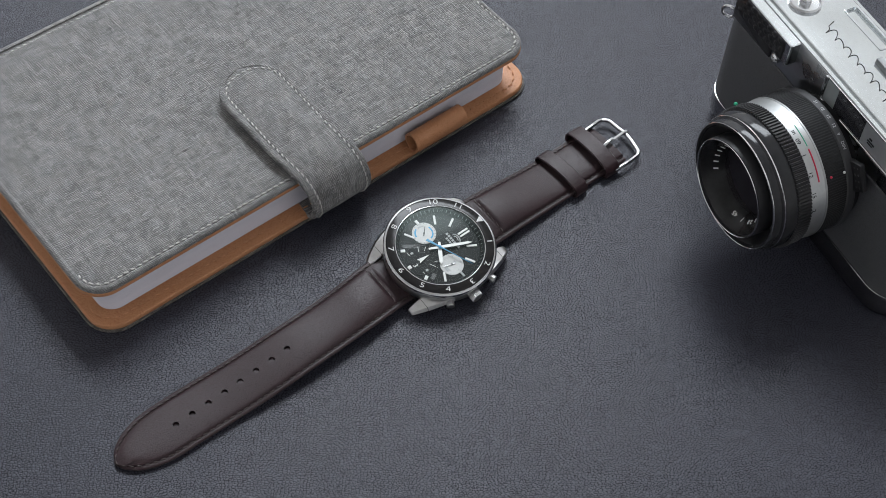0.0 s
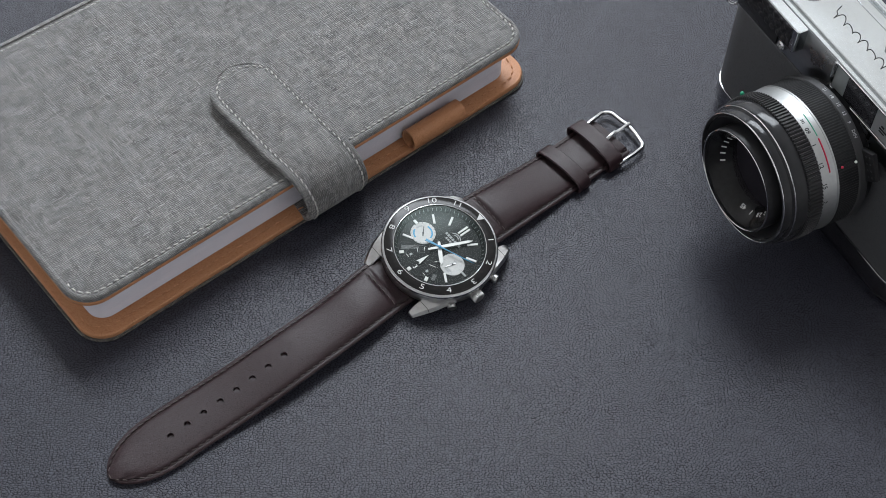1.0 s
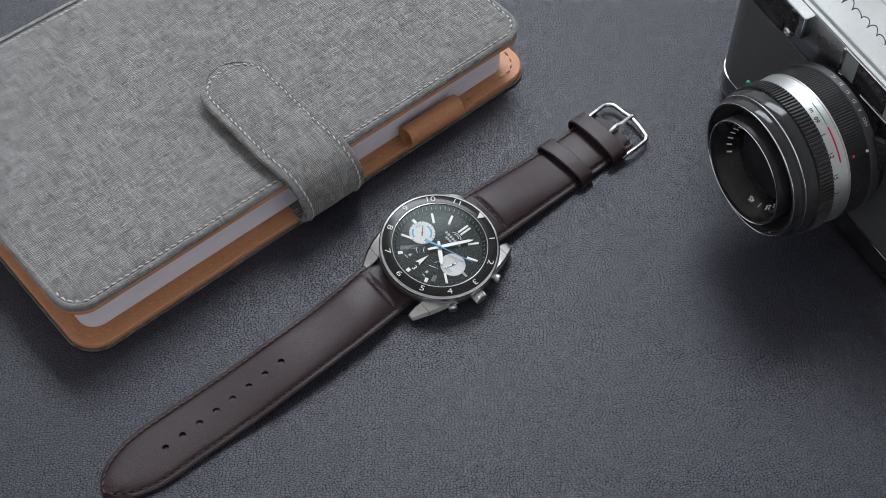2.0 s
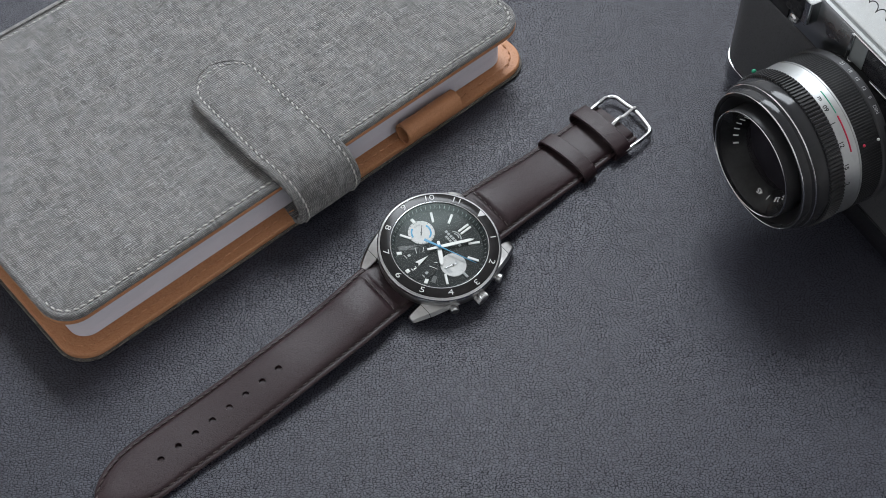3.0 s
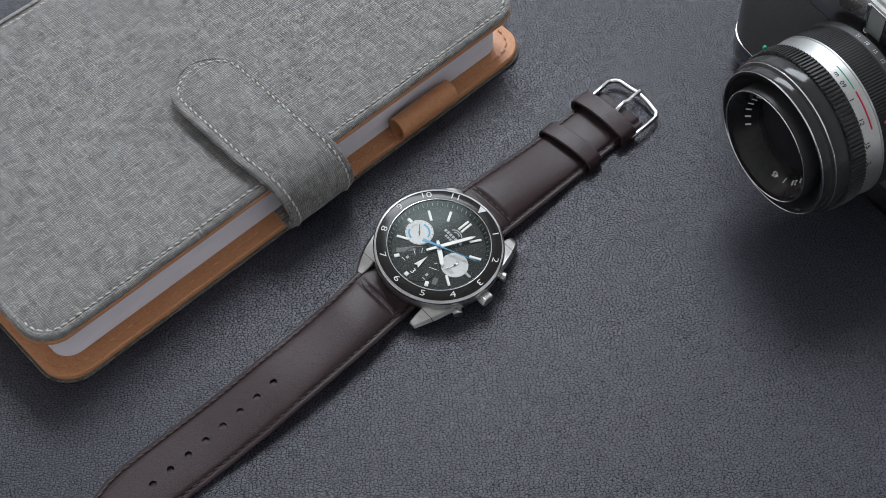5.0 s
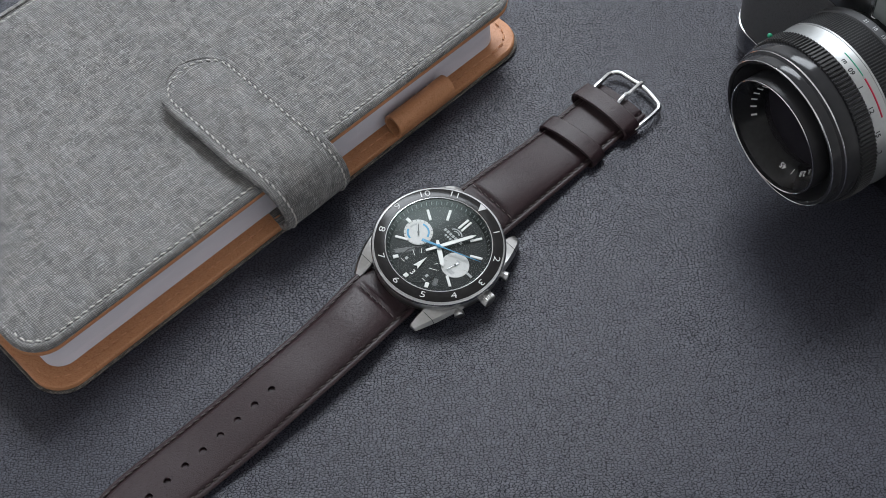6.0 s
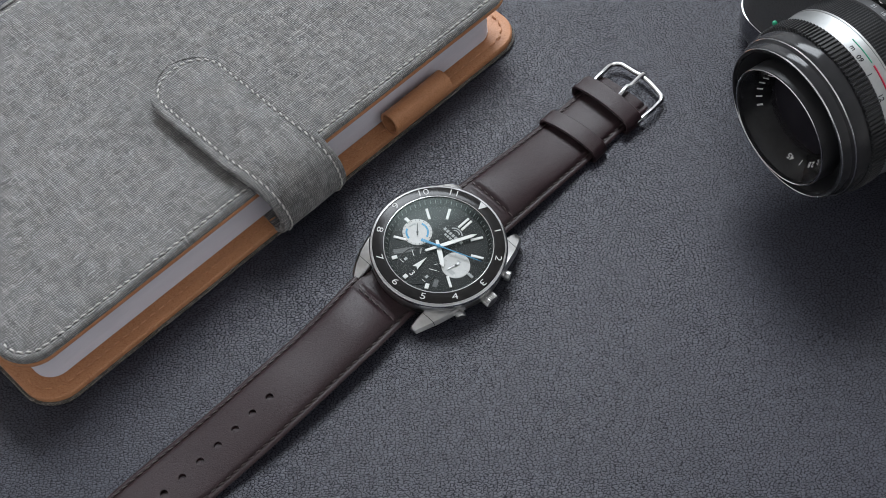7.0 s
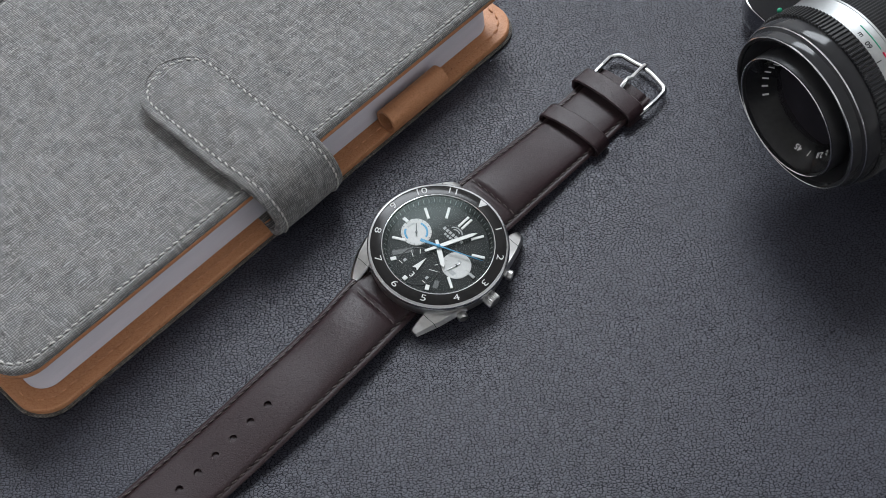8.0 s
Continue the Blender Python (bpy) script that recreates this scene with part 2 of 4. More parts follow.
NUMERAL = plain("numeral_silver", (0.60, 0.60, 0.59), 0.5, 0.0, 0.05, 500)
WHITE = plain("white_paint", (0.78, 0.78, 0.76), 0.45, 0.0, 0.03, 500)
DIM = plain("dim_print", (0.075, 0.078, 0.078), 0.5, 0.0, 0.1, 500)
GREYPRINT = plain("grey_print", (0.35, 0.36, 0.36), 0.5, 0.0, 0.05, 500)
SILVER_DIAL = plain("silver_dial", (0.47, 0.47, 0.46), 0.5, 0.1, 0.05, 900)
BLUE = plain("blue_enamel", (0.02, 0.26, 0.48), 0.3, 0.0, 0.05, 500)
RED = plain("red_paint", (0.55, 0.02, 0.06), 0.45, 0.0, 0.05, 500)
GREEN = plain("green_paint", (0.01, 0.30, 0.16), 0.45, 0.0, 0.05, 500)
ALU = plain("aluminium", (0.42, 0.43, 0.43), 0.45, 1.0, 0.04, 700)
GREY_METAL = plain("grey_metal", (0.045, 0.045, 0.048), 0.5, 0.2, 0.06, 700)
GREY_PANEL = plain("grey_panel", (0.30, 0.31, 0.32), 0.35, 0.3, 0.05, 500)
LEATHERETTE = leather("black_leatherette", (0.066, 0.067, 0.071), (0.095, 0.096, 0.101), 0.0008, 0.00005, 0.5, 0.4)
LENS_GLASS = plain("lens_glass", (0.022, 0.020, 0.024), 0.05, 0.0, 0.1, 100, spec=0.08)
CRYSTAL = glass("watch_crystal", 1.17)
PANE = plain("viewfinder_pane", (0.03, 0.03, 0.035), 0.06, 0.0, 0.1, 100, coat=1.0)
PALE_PANE = plain("frosted_pane", (0.24, 0.26, 0.26), 0.35, 0.0, 0.05, 300)
WOOD = plain("desk_wood", (0.16, 0.09, 0.05), 0.45, 0.0, 0.3, 30)
PLASTER = plain("pale_plaster", (0.86, 0.85, 0.85), 0.85, 0.0, 0.05, 40, 0.0004)
CEIL_PAINT = plain("ceiling_paint", (0.88, 0.88, 0.88), 0.9, 0.0, 0.03, 40, 0.0003)
FLOOR_WOOD = plain("floor_boards", (0.52, 0.46, 0.38), 0.5, 0.0, 0.25, 12)


def paper_mat():
    m, t, b = nodes_of("paper_edge")
    b.inputs["Roughness"].default_value = 0.9
    w = add(t, "ShaderNodeTexWave", Scale=math.tau / (20 * 0.00022), Distortion=1.5, Detail=2.0)
    w.bands_direction = "Z"
    t.links.new(coords(t), w.inputs["Vector"])
    tone = calc(t, "ADD", calc(t, "MULTIPLY", w.outputs["Fac"], 0.4), calc(t, "MULTIPLY", noise_tex(t, 60, 3, 0.5, (1, 1, 6)), 0.6))
    t.links.new(ramp(t, tone, [(0.2, (0.68, 0.67, 0.74)), (0.8, (0.84, 0.82, 0.89))]), b.inputs["Base Color"])
    bump(t, b, w.outputs["Fac"], 0.5, 0.00006)
    return m


PAPER = paper_mat()


# ---- mesh helpers ----
def sharpen(bm, degrees=32):
    lim = radians(degrees)
    for f in bm.faces:
        f.smooth = True
    for e in bm.edges:
        e.smooth = len(e.link_faces) == 2 and e.calc_face_angle(0) < lim


def part(name, bm, material, parent=None, label="", m=None, angle=32):
    if m is not None:
        bm.transform(m)
    bmesh.ops.recalc_face_normals(bm, faces=bm.faces)
    sharpen(bm, angle)
    me = bpy.data.meshes.new(name)
    bm.to_mesh(me)
    bm.free()
    me.materials.append(material)
    ob = new(name, me)
    ob.parent = parent
    return tagged(ob, label=label)


def thing(name, m, label, category, kind=""):
    ob = new(name)
    ob.empty_display_size = 0.02
    ob.matrix_world = m
    return tagged(ob, label, category, kind=kind)


def join(*bms):
    """One bmesh out of several."""
    out = bmesh.new()
    for b in bms:
        me = bpy.data.meshes.new("t")
        b.to_mesh(me)
        b.free()
        out.from_mesh(me)
        bpy.data.meshes.remove(me)
    return out


def loft(rings, caps=True, closed=True, loop=False):
    """Skin over rings of equally many points."""
    bm = bmesh.new()
    vs = [[bm.verts.new(p) for p in ring] for ring in rings]
    n = len(rings[0])
    pairs = list(zip(vs, vs[1:])) + ([(vs[-1], vs[0])] if loop else [])
    for a, b in pairs:
        for k in range(n if closed else n - 1):
            bm.faces.new((a[k], a[(k + 1) % n], b[(k + 1) % n], b[k]))
    if caps and not loop:
        bm.faces.new(vs[0][::-1])
        bm.faces.new(vs[-1])
    return bm


def lathe(profile, seg=96, loop=False):
    """Turn a profile of (radius, height) round z."""
    rings = []
    for r, z in profile:
        rings.append([(max(r, 1e-6) * math.cos(k * math.tau / seg), max(r, 1e-6) * math.sin(k * math.tau / seg), z) for k in range(seg)])
    return loft(rings, caps=True, loop=loop)


def box(x0, x1, y0, y1, z0, z1, bev=0.0, seg=2):
    bm = bmesh.new()
    bmesh.ops.create_cube(bm, size=1)
    bm.transform(Matrix.Translation(((x0 + x1) / 2, (y0 + y1) / 2, (z0 + z1) / 2)) @ Matrix.Diagonal((x1 - x0, y1 - y0, z1 - z0, 1)))
    if bev:
        bmesh.ops.bevel(bm, geom=bm.edges[:], offset=bev, segments=seg, profile=0.5, affect="EDGES")
    return bm


def prism(poly, z0, z1, bev=0.0, seg=2):
    bm = loft([[(x, y, z0) for x, y in poly], [(x, y, z1) for x, y in poly]])
    if bev:
        bmesh.ops.recalc_face_normals(bm, faces=bm.faces)
        bmesh.ops.bevel(bm, geom=bm.edges[:], offset=bev, segments=seg, profile=0.5, affect="EDGES")
    return bm


def round_rect(x0, x1, y0, y1, r, n=8):
    pts = []
    for cx, cy, a0 in ((x1 - r, y1 - r, 0), (x0 + r, y1 - r, 90), (x0 + r, y0 + r, 180), (x1 - r, y0 + r, 270)):
        for k in range(n + 1):
            a = radians(a0 + 90 * k / n)
            pts.append((cx + r * math.cos(a), cy + r * math.sin(a)))
    return pts


def slab(x0, x1, y0, y1, r, steps, n=8):
    """Rounded plate from rings of (inset, height)."""
    rings = []
    for i, z in steps:
        rings.append([(x, y, z) for x, y in round_rect(x0 + i, x1 - i, y0 + i, y1 - i, max(r - i, 0.0004), n)])
    return loft(rings)


def tube(path, r, seg=10, closed=False, flat=1.0):
    """A round bar along a path of points."""
    pts = [Vector(p) for p in path]
    rings = []
    n = len(pts)
    up = Vector((0, 0, 1))
    for k, p in enumerate(pts):
        a = pts[(k - 1) % n] if closed or k else pts[0]
        b = pts[(k + 1) % n] if closed or k < n - 1 else pts[-1]
        d = (b - a).normalized()
        s = d.cross(up)
        s = s.normalized() if s.length > 1e-4 else Vector((1, 0, 0))
        u = s.cross(d)
        rings.append([p + s * (r * math.cos(q)) + u * (r * flat * math.sin(q)) for q in (math.tau * j / seg for j in range(seg))])
    return loft(rings, caps=not closed, loop=closed)


def resample(path, step):
    pts = [Vector(p) for p in path]
    out, left = [], 0.0
    for a, b in zip(pts, pts[1:]):
        length = (b - a).length
        while left < length:
            out.append((a.lerp(b, left / length), (b - a).normalized()))
            left += step
        left -= length
    return out


def stitches(path, step=0.0031, length=0.0023, width=0.00055, high=0.0005, ups=None, skew=7):
    """Short rounded threads along a path."""
    bm = bmesh.new()
    for k, (p, d) in enumerate(resample(path, step)):
        up = Vector((0, 0, 1)) if ups is None else ups(p)
        s = d.cross(up).normalized()
        up = s.cross(d)
        d = (d + s * math.tan(radians(skew + random.uniform(-4, 4)))).normalized()
        s = d.cross(up).normalized()
        rings = []
        for f, w in ((-0.5, 0.45), (-0.36, 0.9), (0, 1.0), (0.36, 0.9), (0.5, 0.45)):
            c = p + d * (f * length)
            lift = high * (0.75 if abs(f) < 0.4 else 0.1) * random.uniform(0.85, 1.1)
            rings.append([c + s * (w * width / 2 * math.cos(q)) + up * (lift + w * width * 0.42 * math.sin(q)) for q in (math.tau * j / 6 for j in range(6))])
        vs = [[bm.verts.new(v) for v in ring] for ring in rings]
        for a, b in zip(vs, vs[1:]):
            for j in range(6):
                bm.faces.new((a[j], a[(j + 1) % 6], b[(j + 1) % 6], b[j]))
        bm.faces.new(vs[0][::-1])
        bm.faces.new(vs[-1])
    return bm


def lettering(body, size, depth=0.00008, bold=0.0):
    """Flat raised letters, centred on the origin, facing +z."""
    cu = bpy.data.curves.new("letters", "FONT")
    cu.body, cu.size, cu.extrude, cu.resolution_u, cu.offset = body, size, depth / 2, 3, bold
    cu.align_x, cu.align_y = "CENTER", "CENTER"
    ob = bpy.data.objects.new("letters", cu)
    scene.collection.objects.link(ob)
    me = bpy.data.meshes.new_from_object(ob.evaluated_get(bpy.context.evaluated_depsgraph_get()))
    bm = bmesh.new()
    bm.from_mesh(me)
    bpy.data.objects.remove(ob)
    bpy.data.curves.remove(cu)
    bpy.data.meshes.remove(me)
    bmesh.ops.remove_doubles(bm, verts=bm.verts, dist=1e-6)
    return bm


def carve(bm, cutters):
    """bm less the bodies in cutters."""
    made = []
    for b in (bm, join(*cutters)):
        bmesh.ops.recalc_face_normals(b, faces=b.faces)
        me = bpy.data.meshes.new("t")
        b.to_mesh(me)
        b.free()
        ob = bpy.data.objects.new("t", me)
        scene.collection.objects.link(ob)
        made.append(ob)
    mod = made[0].modifiers.new("cut", "BOOLEAN")
    mod.object, mod.operation, mod.solver = made[1], "DIFFERENCE", "EXACT"
    me = bpy.data.meshes.new_from_object(made[0].evaluated_get(bpy.context.evaluated_depsgraph_get()))
    out = bmesh.new()
    out.from_mesh(me)
    bpy.data.meshes.remove(me)
    for ob in made:
        me = ob.data
        bpy.data.objects.remove(ob)
        bpy.data.meshes.remove(me)
    return out


def smooth(a, b, v):
    k = min(1, max(0, (v - a) / (b - a)))
    return k * k * (3 - 2 * k)


# ---- room ----
RX0, RX1, RY0, RY1, FL = -1.5, 2.6, -1.2, 2.4, -0.75
tagged(part("floor", box(RX0, RX1, RY0, RY1, FL - 0.05, FL), FLOOR_WOOD), "plain pale wooden floor of the room", "floor", kind="structure")
for nm, b in (("wall_north", (RX0, RX1, RY1, RY1 + 0.1)), ("wall_south", (RX0, RX1, RY0 - 0.1, RY0)), ("wall_west", (RX0 - 0.1, RX0, RY0, RY1)), ("wall_east", (RX1, RX1 + 0.1, RY0, RY1))):
    tagged(part(nm, box(*b, FL, CEIL), PLASTER), "plain pale plastered room wall", "wall", kind="structure")
ceil = join(box(RX0, SKY[0], RY0, RY1, CEIL, CEIL + 0.1), box(SKY[1], RX1, RY0, RY1, CEIL, CEIL + 0.1),
            box(SKY[0], SKY[1], RY0, SKY[2], CEIL, CEIL + 0.1), box(SKY[0], SKY[1], SKY[3], RY1, CEIL, CEIL + 0.1))
tagged(part("ceiling", ceil, CEIL_PAINT), "white painted ceiling with a roof window opening", "ceiling", kind="structure")

# ---- desk and its leather mat ----
desk = thing("desk", pose(0, 0, FL), "brown wooden desk under a leather mat", "desk")
part("desk_top", box(-0.75, 0.75, -0.5, 0.6, 0.714, 0.747, 0.003), WOOD, desk)
for sx in (-0.68, 0.68):
    for sy in (-0.43, 0.53):
        part("leg", box(sx - 0.03, sx + 0.03, sy - 0.03, sy + 0.03, 0, 0.714, 0.003), WOOD, desk)
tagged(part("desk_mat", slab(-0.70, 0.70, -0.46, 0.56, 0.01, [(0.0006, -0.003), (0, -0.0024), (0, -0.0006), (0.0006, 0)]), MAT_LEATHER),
       "dark blue-grey pebbled leather desk mat lying on the desk", "desk mat", kind="structure")


# ---- notebook ----
def build_notebook():
    """Linen-covered ring-bound notebook; its near edge is y = 0, its left end x = 0."""
    top = thing("notebook", pose(-0.1155, 0.0464, 0, rz=-0.3), "closed grey linen notebook with tan lining and a strap flap", "notebook")
    wide, deep = 0.1995, 0.1225
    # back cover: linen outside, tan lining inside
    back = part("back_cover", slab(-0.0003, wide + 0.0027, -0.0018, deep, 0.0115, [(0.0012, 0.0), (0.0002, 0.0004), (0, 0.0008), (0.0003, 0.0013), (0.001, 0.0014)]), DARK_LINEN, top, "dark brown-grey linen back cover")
    part("lining", slab(0.0006, wide + 0.0018, -0.0009, deep, 0.0106, [(0, 0.0013), (0, 0.0028), (0.0004, 0.0034), (0.0014, 0.0036), (0.006, 0.0037)]), TAN_LEATHER, back, "tan leather lining")
    line = [(x, y, 0.0038) for x, y in round_rect(0.0031, wide - 0.0016, 0.0022, deep + 0.05, 0.0085, 10)]
    line = [p for p in line if p[1] < deep - 0.004]
    part("stitching", stitches(line, 0.0034, 0.0022, 0.00055, 0.0005), TAN_THREAD, back, "tan thread")
    # page block
    part("page_block", slab(0.0062, wide - 0.0060, 0.0053, deep - 0.004, 0.0065, [(0.0003, 0.0038), (0, 0.0042), (0.0002, 0.0120), (0.0001, 0.0182), (0.0005, 0.0188)]), PAPER, top, "pale lilac-white paper pages")
    # front cover with a rolled, stitched edge
    z0, z1 = 0.0190, 0.0244
    front = part("front_cover", slab(-0.0003, wide + 0.0004, 0.0006, deep, 0.011, [
        (0.0010, z1 - 0.0027), (0.0002, z1 - 0.0023), (0, z1 - 0.0016), (0.0003, z1 - 0.0007), (0.0008, z1 - 0.0002), (0.0014, z1),
        (0.0018, z1 - 0.0001), (0.0023, z1 - 0.0005), (0.0029, z1 - 0.0005), (0.0036, z1 - 0.0001), (0.0052, z1 + 0.0001), (0.012, z1 + 0.0003), (0.03, z1 + 0.0004)], 10), LINEN, top, "heathered grey linen front cover")
    part("lining", slab(-0.0009, wide + 0.0010, 0.0, deep, 0.0112, [(0.006, z0 - 0.0001), (0.0024, z0 + 0.0004), (0.0013, z0 + 0.0009), (0.0008, z0 + 0.0014), (0.0007, z0 + 0.0024), (0.0009, z0 + 0.0028), (0.0012, z0 + 0.0029)]), TAN_LEATHER, front, "tan leather lining")
    line = [(x, y, z1 - 0.0006) for x, y in round_rect(0.0024, wide - 0.0023, 0.0032, deep - 0.004, 0.0082, 10)]
    line = line[22:] + line[:1] + line[0:22]
    part("stitching", stitches(line, 0.0026, 0.0019, 0.00070, 0.0008, skew=14), THREAD, front, "pale grey thread")
    # spine
    arc = [(deep - 0.002 + 0.006 * math.sin(a), 0.0124 - 0.0122 * math.cos(a)) for a in (math.pi * k / 16 for k in range(17))]
    inner = [(deep - 0.002 + 0.0035 * math.sin(a), 0.0124 - 0.0098 * math.cos(a)) for a in (math.pi * k / 16 for k in range(17))]
    ring = arc + inner[::-1]
    part("spine", loft([[(x, y, z) for y, z in ring] for x in (0.001, wide * 0.33, wide * 0.66, wide - 0.0015)]), LINEN, top, "grey linen spine")
    # strap flap that wraps the near edge and lies on the front cover
    prof = [(0.009, 0.0040), (0.003, 0.0038), (-0.0012, 0.0046), (-0.0036, 0.0080), (-0.0050, 0.0122), (-0.0048, 0.0172), (-0.0024, 0.0222), (0.0024, 0.0252), (0.0085, 0.0265), (0.016, 0.0272), (0.030, 0.0276), (0.045, 0.0277), (0.0541, 0.0276)]
    fine = []
    for k in range(len(prof) - 1):
        p0, p1, p2, p3 = (Vector(prof[max(0, min(len(prof) - 1, k + j))]) for j in (-1, 0, 1, 2))
        more = 24 if k > len(prof) - 3 else 5
        for s in range(more):
            t = s / more
            fine.append(0.5 * ((2 * p1) + (p2 - p0) * t + (2 * p0 - 5 * p1 + 4 * p2 - p3) * t * t + (3 * p1 - p0 - 3 * p2 + p3) * t ** 3))
    fine.append(Vector(prof[-1]))
    length = [0.0]
    for a, b in zip(fine, fine[1:]):
        length.append(length[-1] + (b - a).length)
    total, full, th = length[-1], 0.0138, 0.0027
    xc0, xc1 = 0.1015, 0.0970
    rings, seam_l, seam_r = [], [], []
    nose = 0.0125
    stations = []
    for p, q, s in zip(fine, fine[1:] + [fine[-1]], length):
        d = (q - p) if (q - p).length > 1e-7 else (p - fine[-2])
        stations.append((p, d.normalized(), s))
    for p, d, s in stations:
        left = total - s
        half = full - 0.0008 * (1 - smooth(0.01, 0.05, s))
        w = half if left > nose else half * math.sqrt(max(0.0, 1 - ((nose - left) / nose) ** 2.3))
        w = max(w, 0.0015)
        nrm = Vector((-d.y, d.x))
        xm = xc0 + (xc1 - xc0) * smooth(0.01, 0.05, s)
        e = min(0.0009, w * 0.4)
        sec = [(-w, 0.35), (-w + e * 0.3, 0.08), (-w + e, 0), (w - e, 0), (w - e * 0.3, 0.08), (w, 0.35), (w, 0.65), (w - e * 0.35, 0.9), (w - e, 1.0), (w - e * 2.2, 1.0), (w - e * 2.9, 0.86), (w - e * 3.6, 0.98),
               (0, 1.04), (-w + e * 3.6, 0.98), (-w + e * 2.9, 0.86), (-w + e * 2.2, 1.0), (-w + e, 1.0), (-w + e * 0.35, 0.9), (-w, 0.65)]
        rings.append([(xm + u, p.x + nrm.x * th * v, p.y + nrm.y * th * v) for u, v in sec])
        inset = 0.0027
        if s > 0.010 and left > inset:
            ws = half - inset
            if left - inset < nose - inset:
                ws *= math.sqrt(max(0.0, 1 - ((nose - left) / (nose - inset)) ** 2.3))
            for side, seam in ((-1, seam_l), (1, seam_r)):
                seam.append((xm + side * ws, p.x + nrm.x * th * 0.92, p.y + nrm.y * th * 0.92))
    flap = part("flap", loft(rings), LINEN, top, "rounded grey linen closing flap")
    axis = [(Vector((0, p.x, p.y)), Vector((0, -d.y, d.x))) for p, d, s in stations]

    def outward(p):
        return min(axis, key=lambda a: (a[0].y - p.y) ** 2 + (a[0].z - p.z) ** 2)[1]
    part("stitching", stitches(seam_l + seam_r[::-1], 0.0026, 0.0018, 0.00068, 0.0006, outward, 13), THREAD, flap, "pale grey thread")
    # pen loop
    yz = [(0.0001 + 0.0040 * math.cos(a), 0.0079 + 0.0044 * math.sin(a)) for a in (math.tau * k / 28 for k in range(28))]
    inn = [(0.0001 + 0.0031 * math.cos(a), 0.0079 + 0.0035 * math.sin(a)) for a in (math.tau * k / 28 for k in range(28))]
    xa, xb = 0.1390, 0.1638
    rings = [[(x, y, z) for y, z in r] for x, r in ((xa, inn), (xa, yz), ((xa + xb) / 2, yz), (xb, yz), (xb, inn))]
    part("pen_loop", loft(rings, loop=True), TAN_LEATHER, top, "rolled tan leather pen loop")
    return top


build_notebook()


# ---- wristwatch ----
def build_watch():
    mm = 0.001
    watch = thing("wristwatch", pose(0, 0, 0), "steel chronograph wristwatch with black bezel and brown leather strap", "watch")
    H = pose(-0.00101, -0.00114, 0.0125, 7.67, -0.445, 0)

    def head(name, bm, mat, parent=watch, label="", angle=32):
        return part(name, bm, mat, parent, label, H, angle)

    def scaled(profile):
        return [(r * mm, z * mm) for r, z in profile]

    def dial_pose(deg, r, z, turn=0.0):
        """At an angle clockwise from twelve, y of the piece pointing outward."""
        a = radians(deg)
        return Matrix.Translation((r * mm * math.cos(a), -r * mm * math.sin(a), z * mm)) @ Matrix.Rotation(-a - math.pi / 2 + radians(turn), 4, "Z")

    # case and case back
    case = head("case", lathe(scaled([(0, -10.2), (15.2, -10.2), (16.0, -9.8), (17.6, -9.2), (19.4, -7.6), (20.3, -6.2), (20.6, -4.6), (20.5, -3.0), (20.1, -2.3), (18.0, -2.25), (16.4, -3.3), (0, -3.3)]), 120), BRUSHED, label="brushed steel case")
    # four lugs: faceted, falling towards their tips
    for sx in (-1, 1):
        for sy in (-1, 1):
            secs = [(8.0, 17.2, 19.4, -3.2, -7.0), (12.6, 13.4, 18.2, -3.5, -7.4), (16.2, 11.0, 17.1, -4.2, -7.9), (19.9, 10.9, 15.4, -5.6, -8.7), (22.1, 10.9, 14.1, -7.2, -9.2), (22.7, 11.1, 13.7, -7.9, -9.2)]

            def section(x, yi, yo, zt, zb, grow=0.0):
                ring = [(yi - grow, zb), (yo - 1.6, zb), (yo - 0.5 + grow, zb + (zt - zb) * 0.3), (yo + grow, zt - (zt - zb) * 0.35), (yo - 0.9 + grow, zt + grow), (yi + 0.35, zt + grow), (yi - grow, zt - 0.4)]
                return [(sx * x * mm, sy * b * mm, c * mm) for b, c in ring]
            lug = head("lug", loft([section(*q) for q in secs]), BRUSHED, label="faceted steel lug", angle=20)
            f = (17.8 - 16.2) / (19.9 - 16.2)
            mid = [a + (b - a) * f for a, b in zip(secs[2], secs[3])]
            head("lug_line", loft([section(17.72, *mid[1:], 0.03), section(17.88, *mid[1:], 0.03)]), BLACK_MATT, lug, "thin dark joint line", angle=20)
    # bezel: steel ring, black insert, numerals
    bez = head("bezel", lathe(scaled([(19.0, -2.25), (20.2, -2.25), (20.75, -1.7), (20.8, -1.15), (20.72, -0.75), (20.5, -0.46), (20.35, -0.36), (19.86, -0.20), (19.80, -0.24), (19.75, -0.55), (16.62, -0.05), (16.58, 0.15), (16.45, 0.18), (16.3, 0.12), (16.2, -0.5), (16.2, -2.2)]), 128, loop=True), STEEL, label="polished steel bezel ring")
    head("bezel_insert", lathe(scaled([(19.78, -0.54), (19.74, -0.22), (19.5, -0.09), (17.1, 0.10), (16.66, 0.11), (16.60, -0.1)]), 128, loop=True), BEZEL_BLACK, bez, "glossy black bezel insert")
    for n in range(1, 12):
        flip = 180 if 4 <= n <= 8 else 0
        b = lettering(str(n), 2.9 * mm, 0.10 * mm, -0.02 * mm)
        b.transform(Matrix.Diagonal((1.40, 0.98, 1, 1)))
        b.transform(dial_pose(30 * n, 18.2, 0.06, flip))
        head("numeral", b, NUMERAL, bez, "silver-white bezel numeral " + str(n))
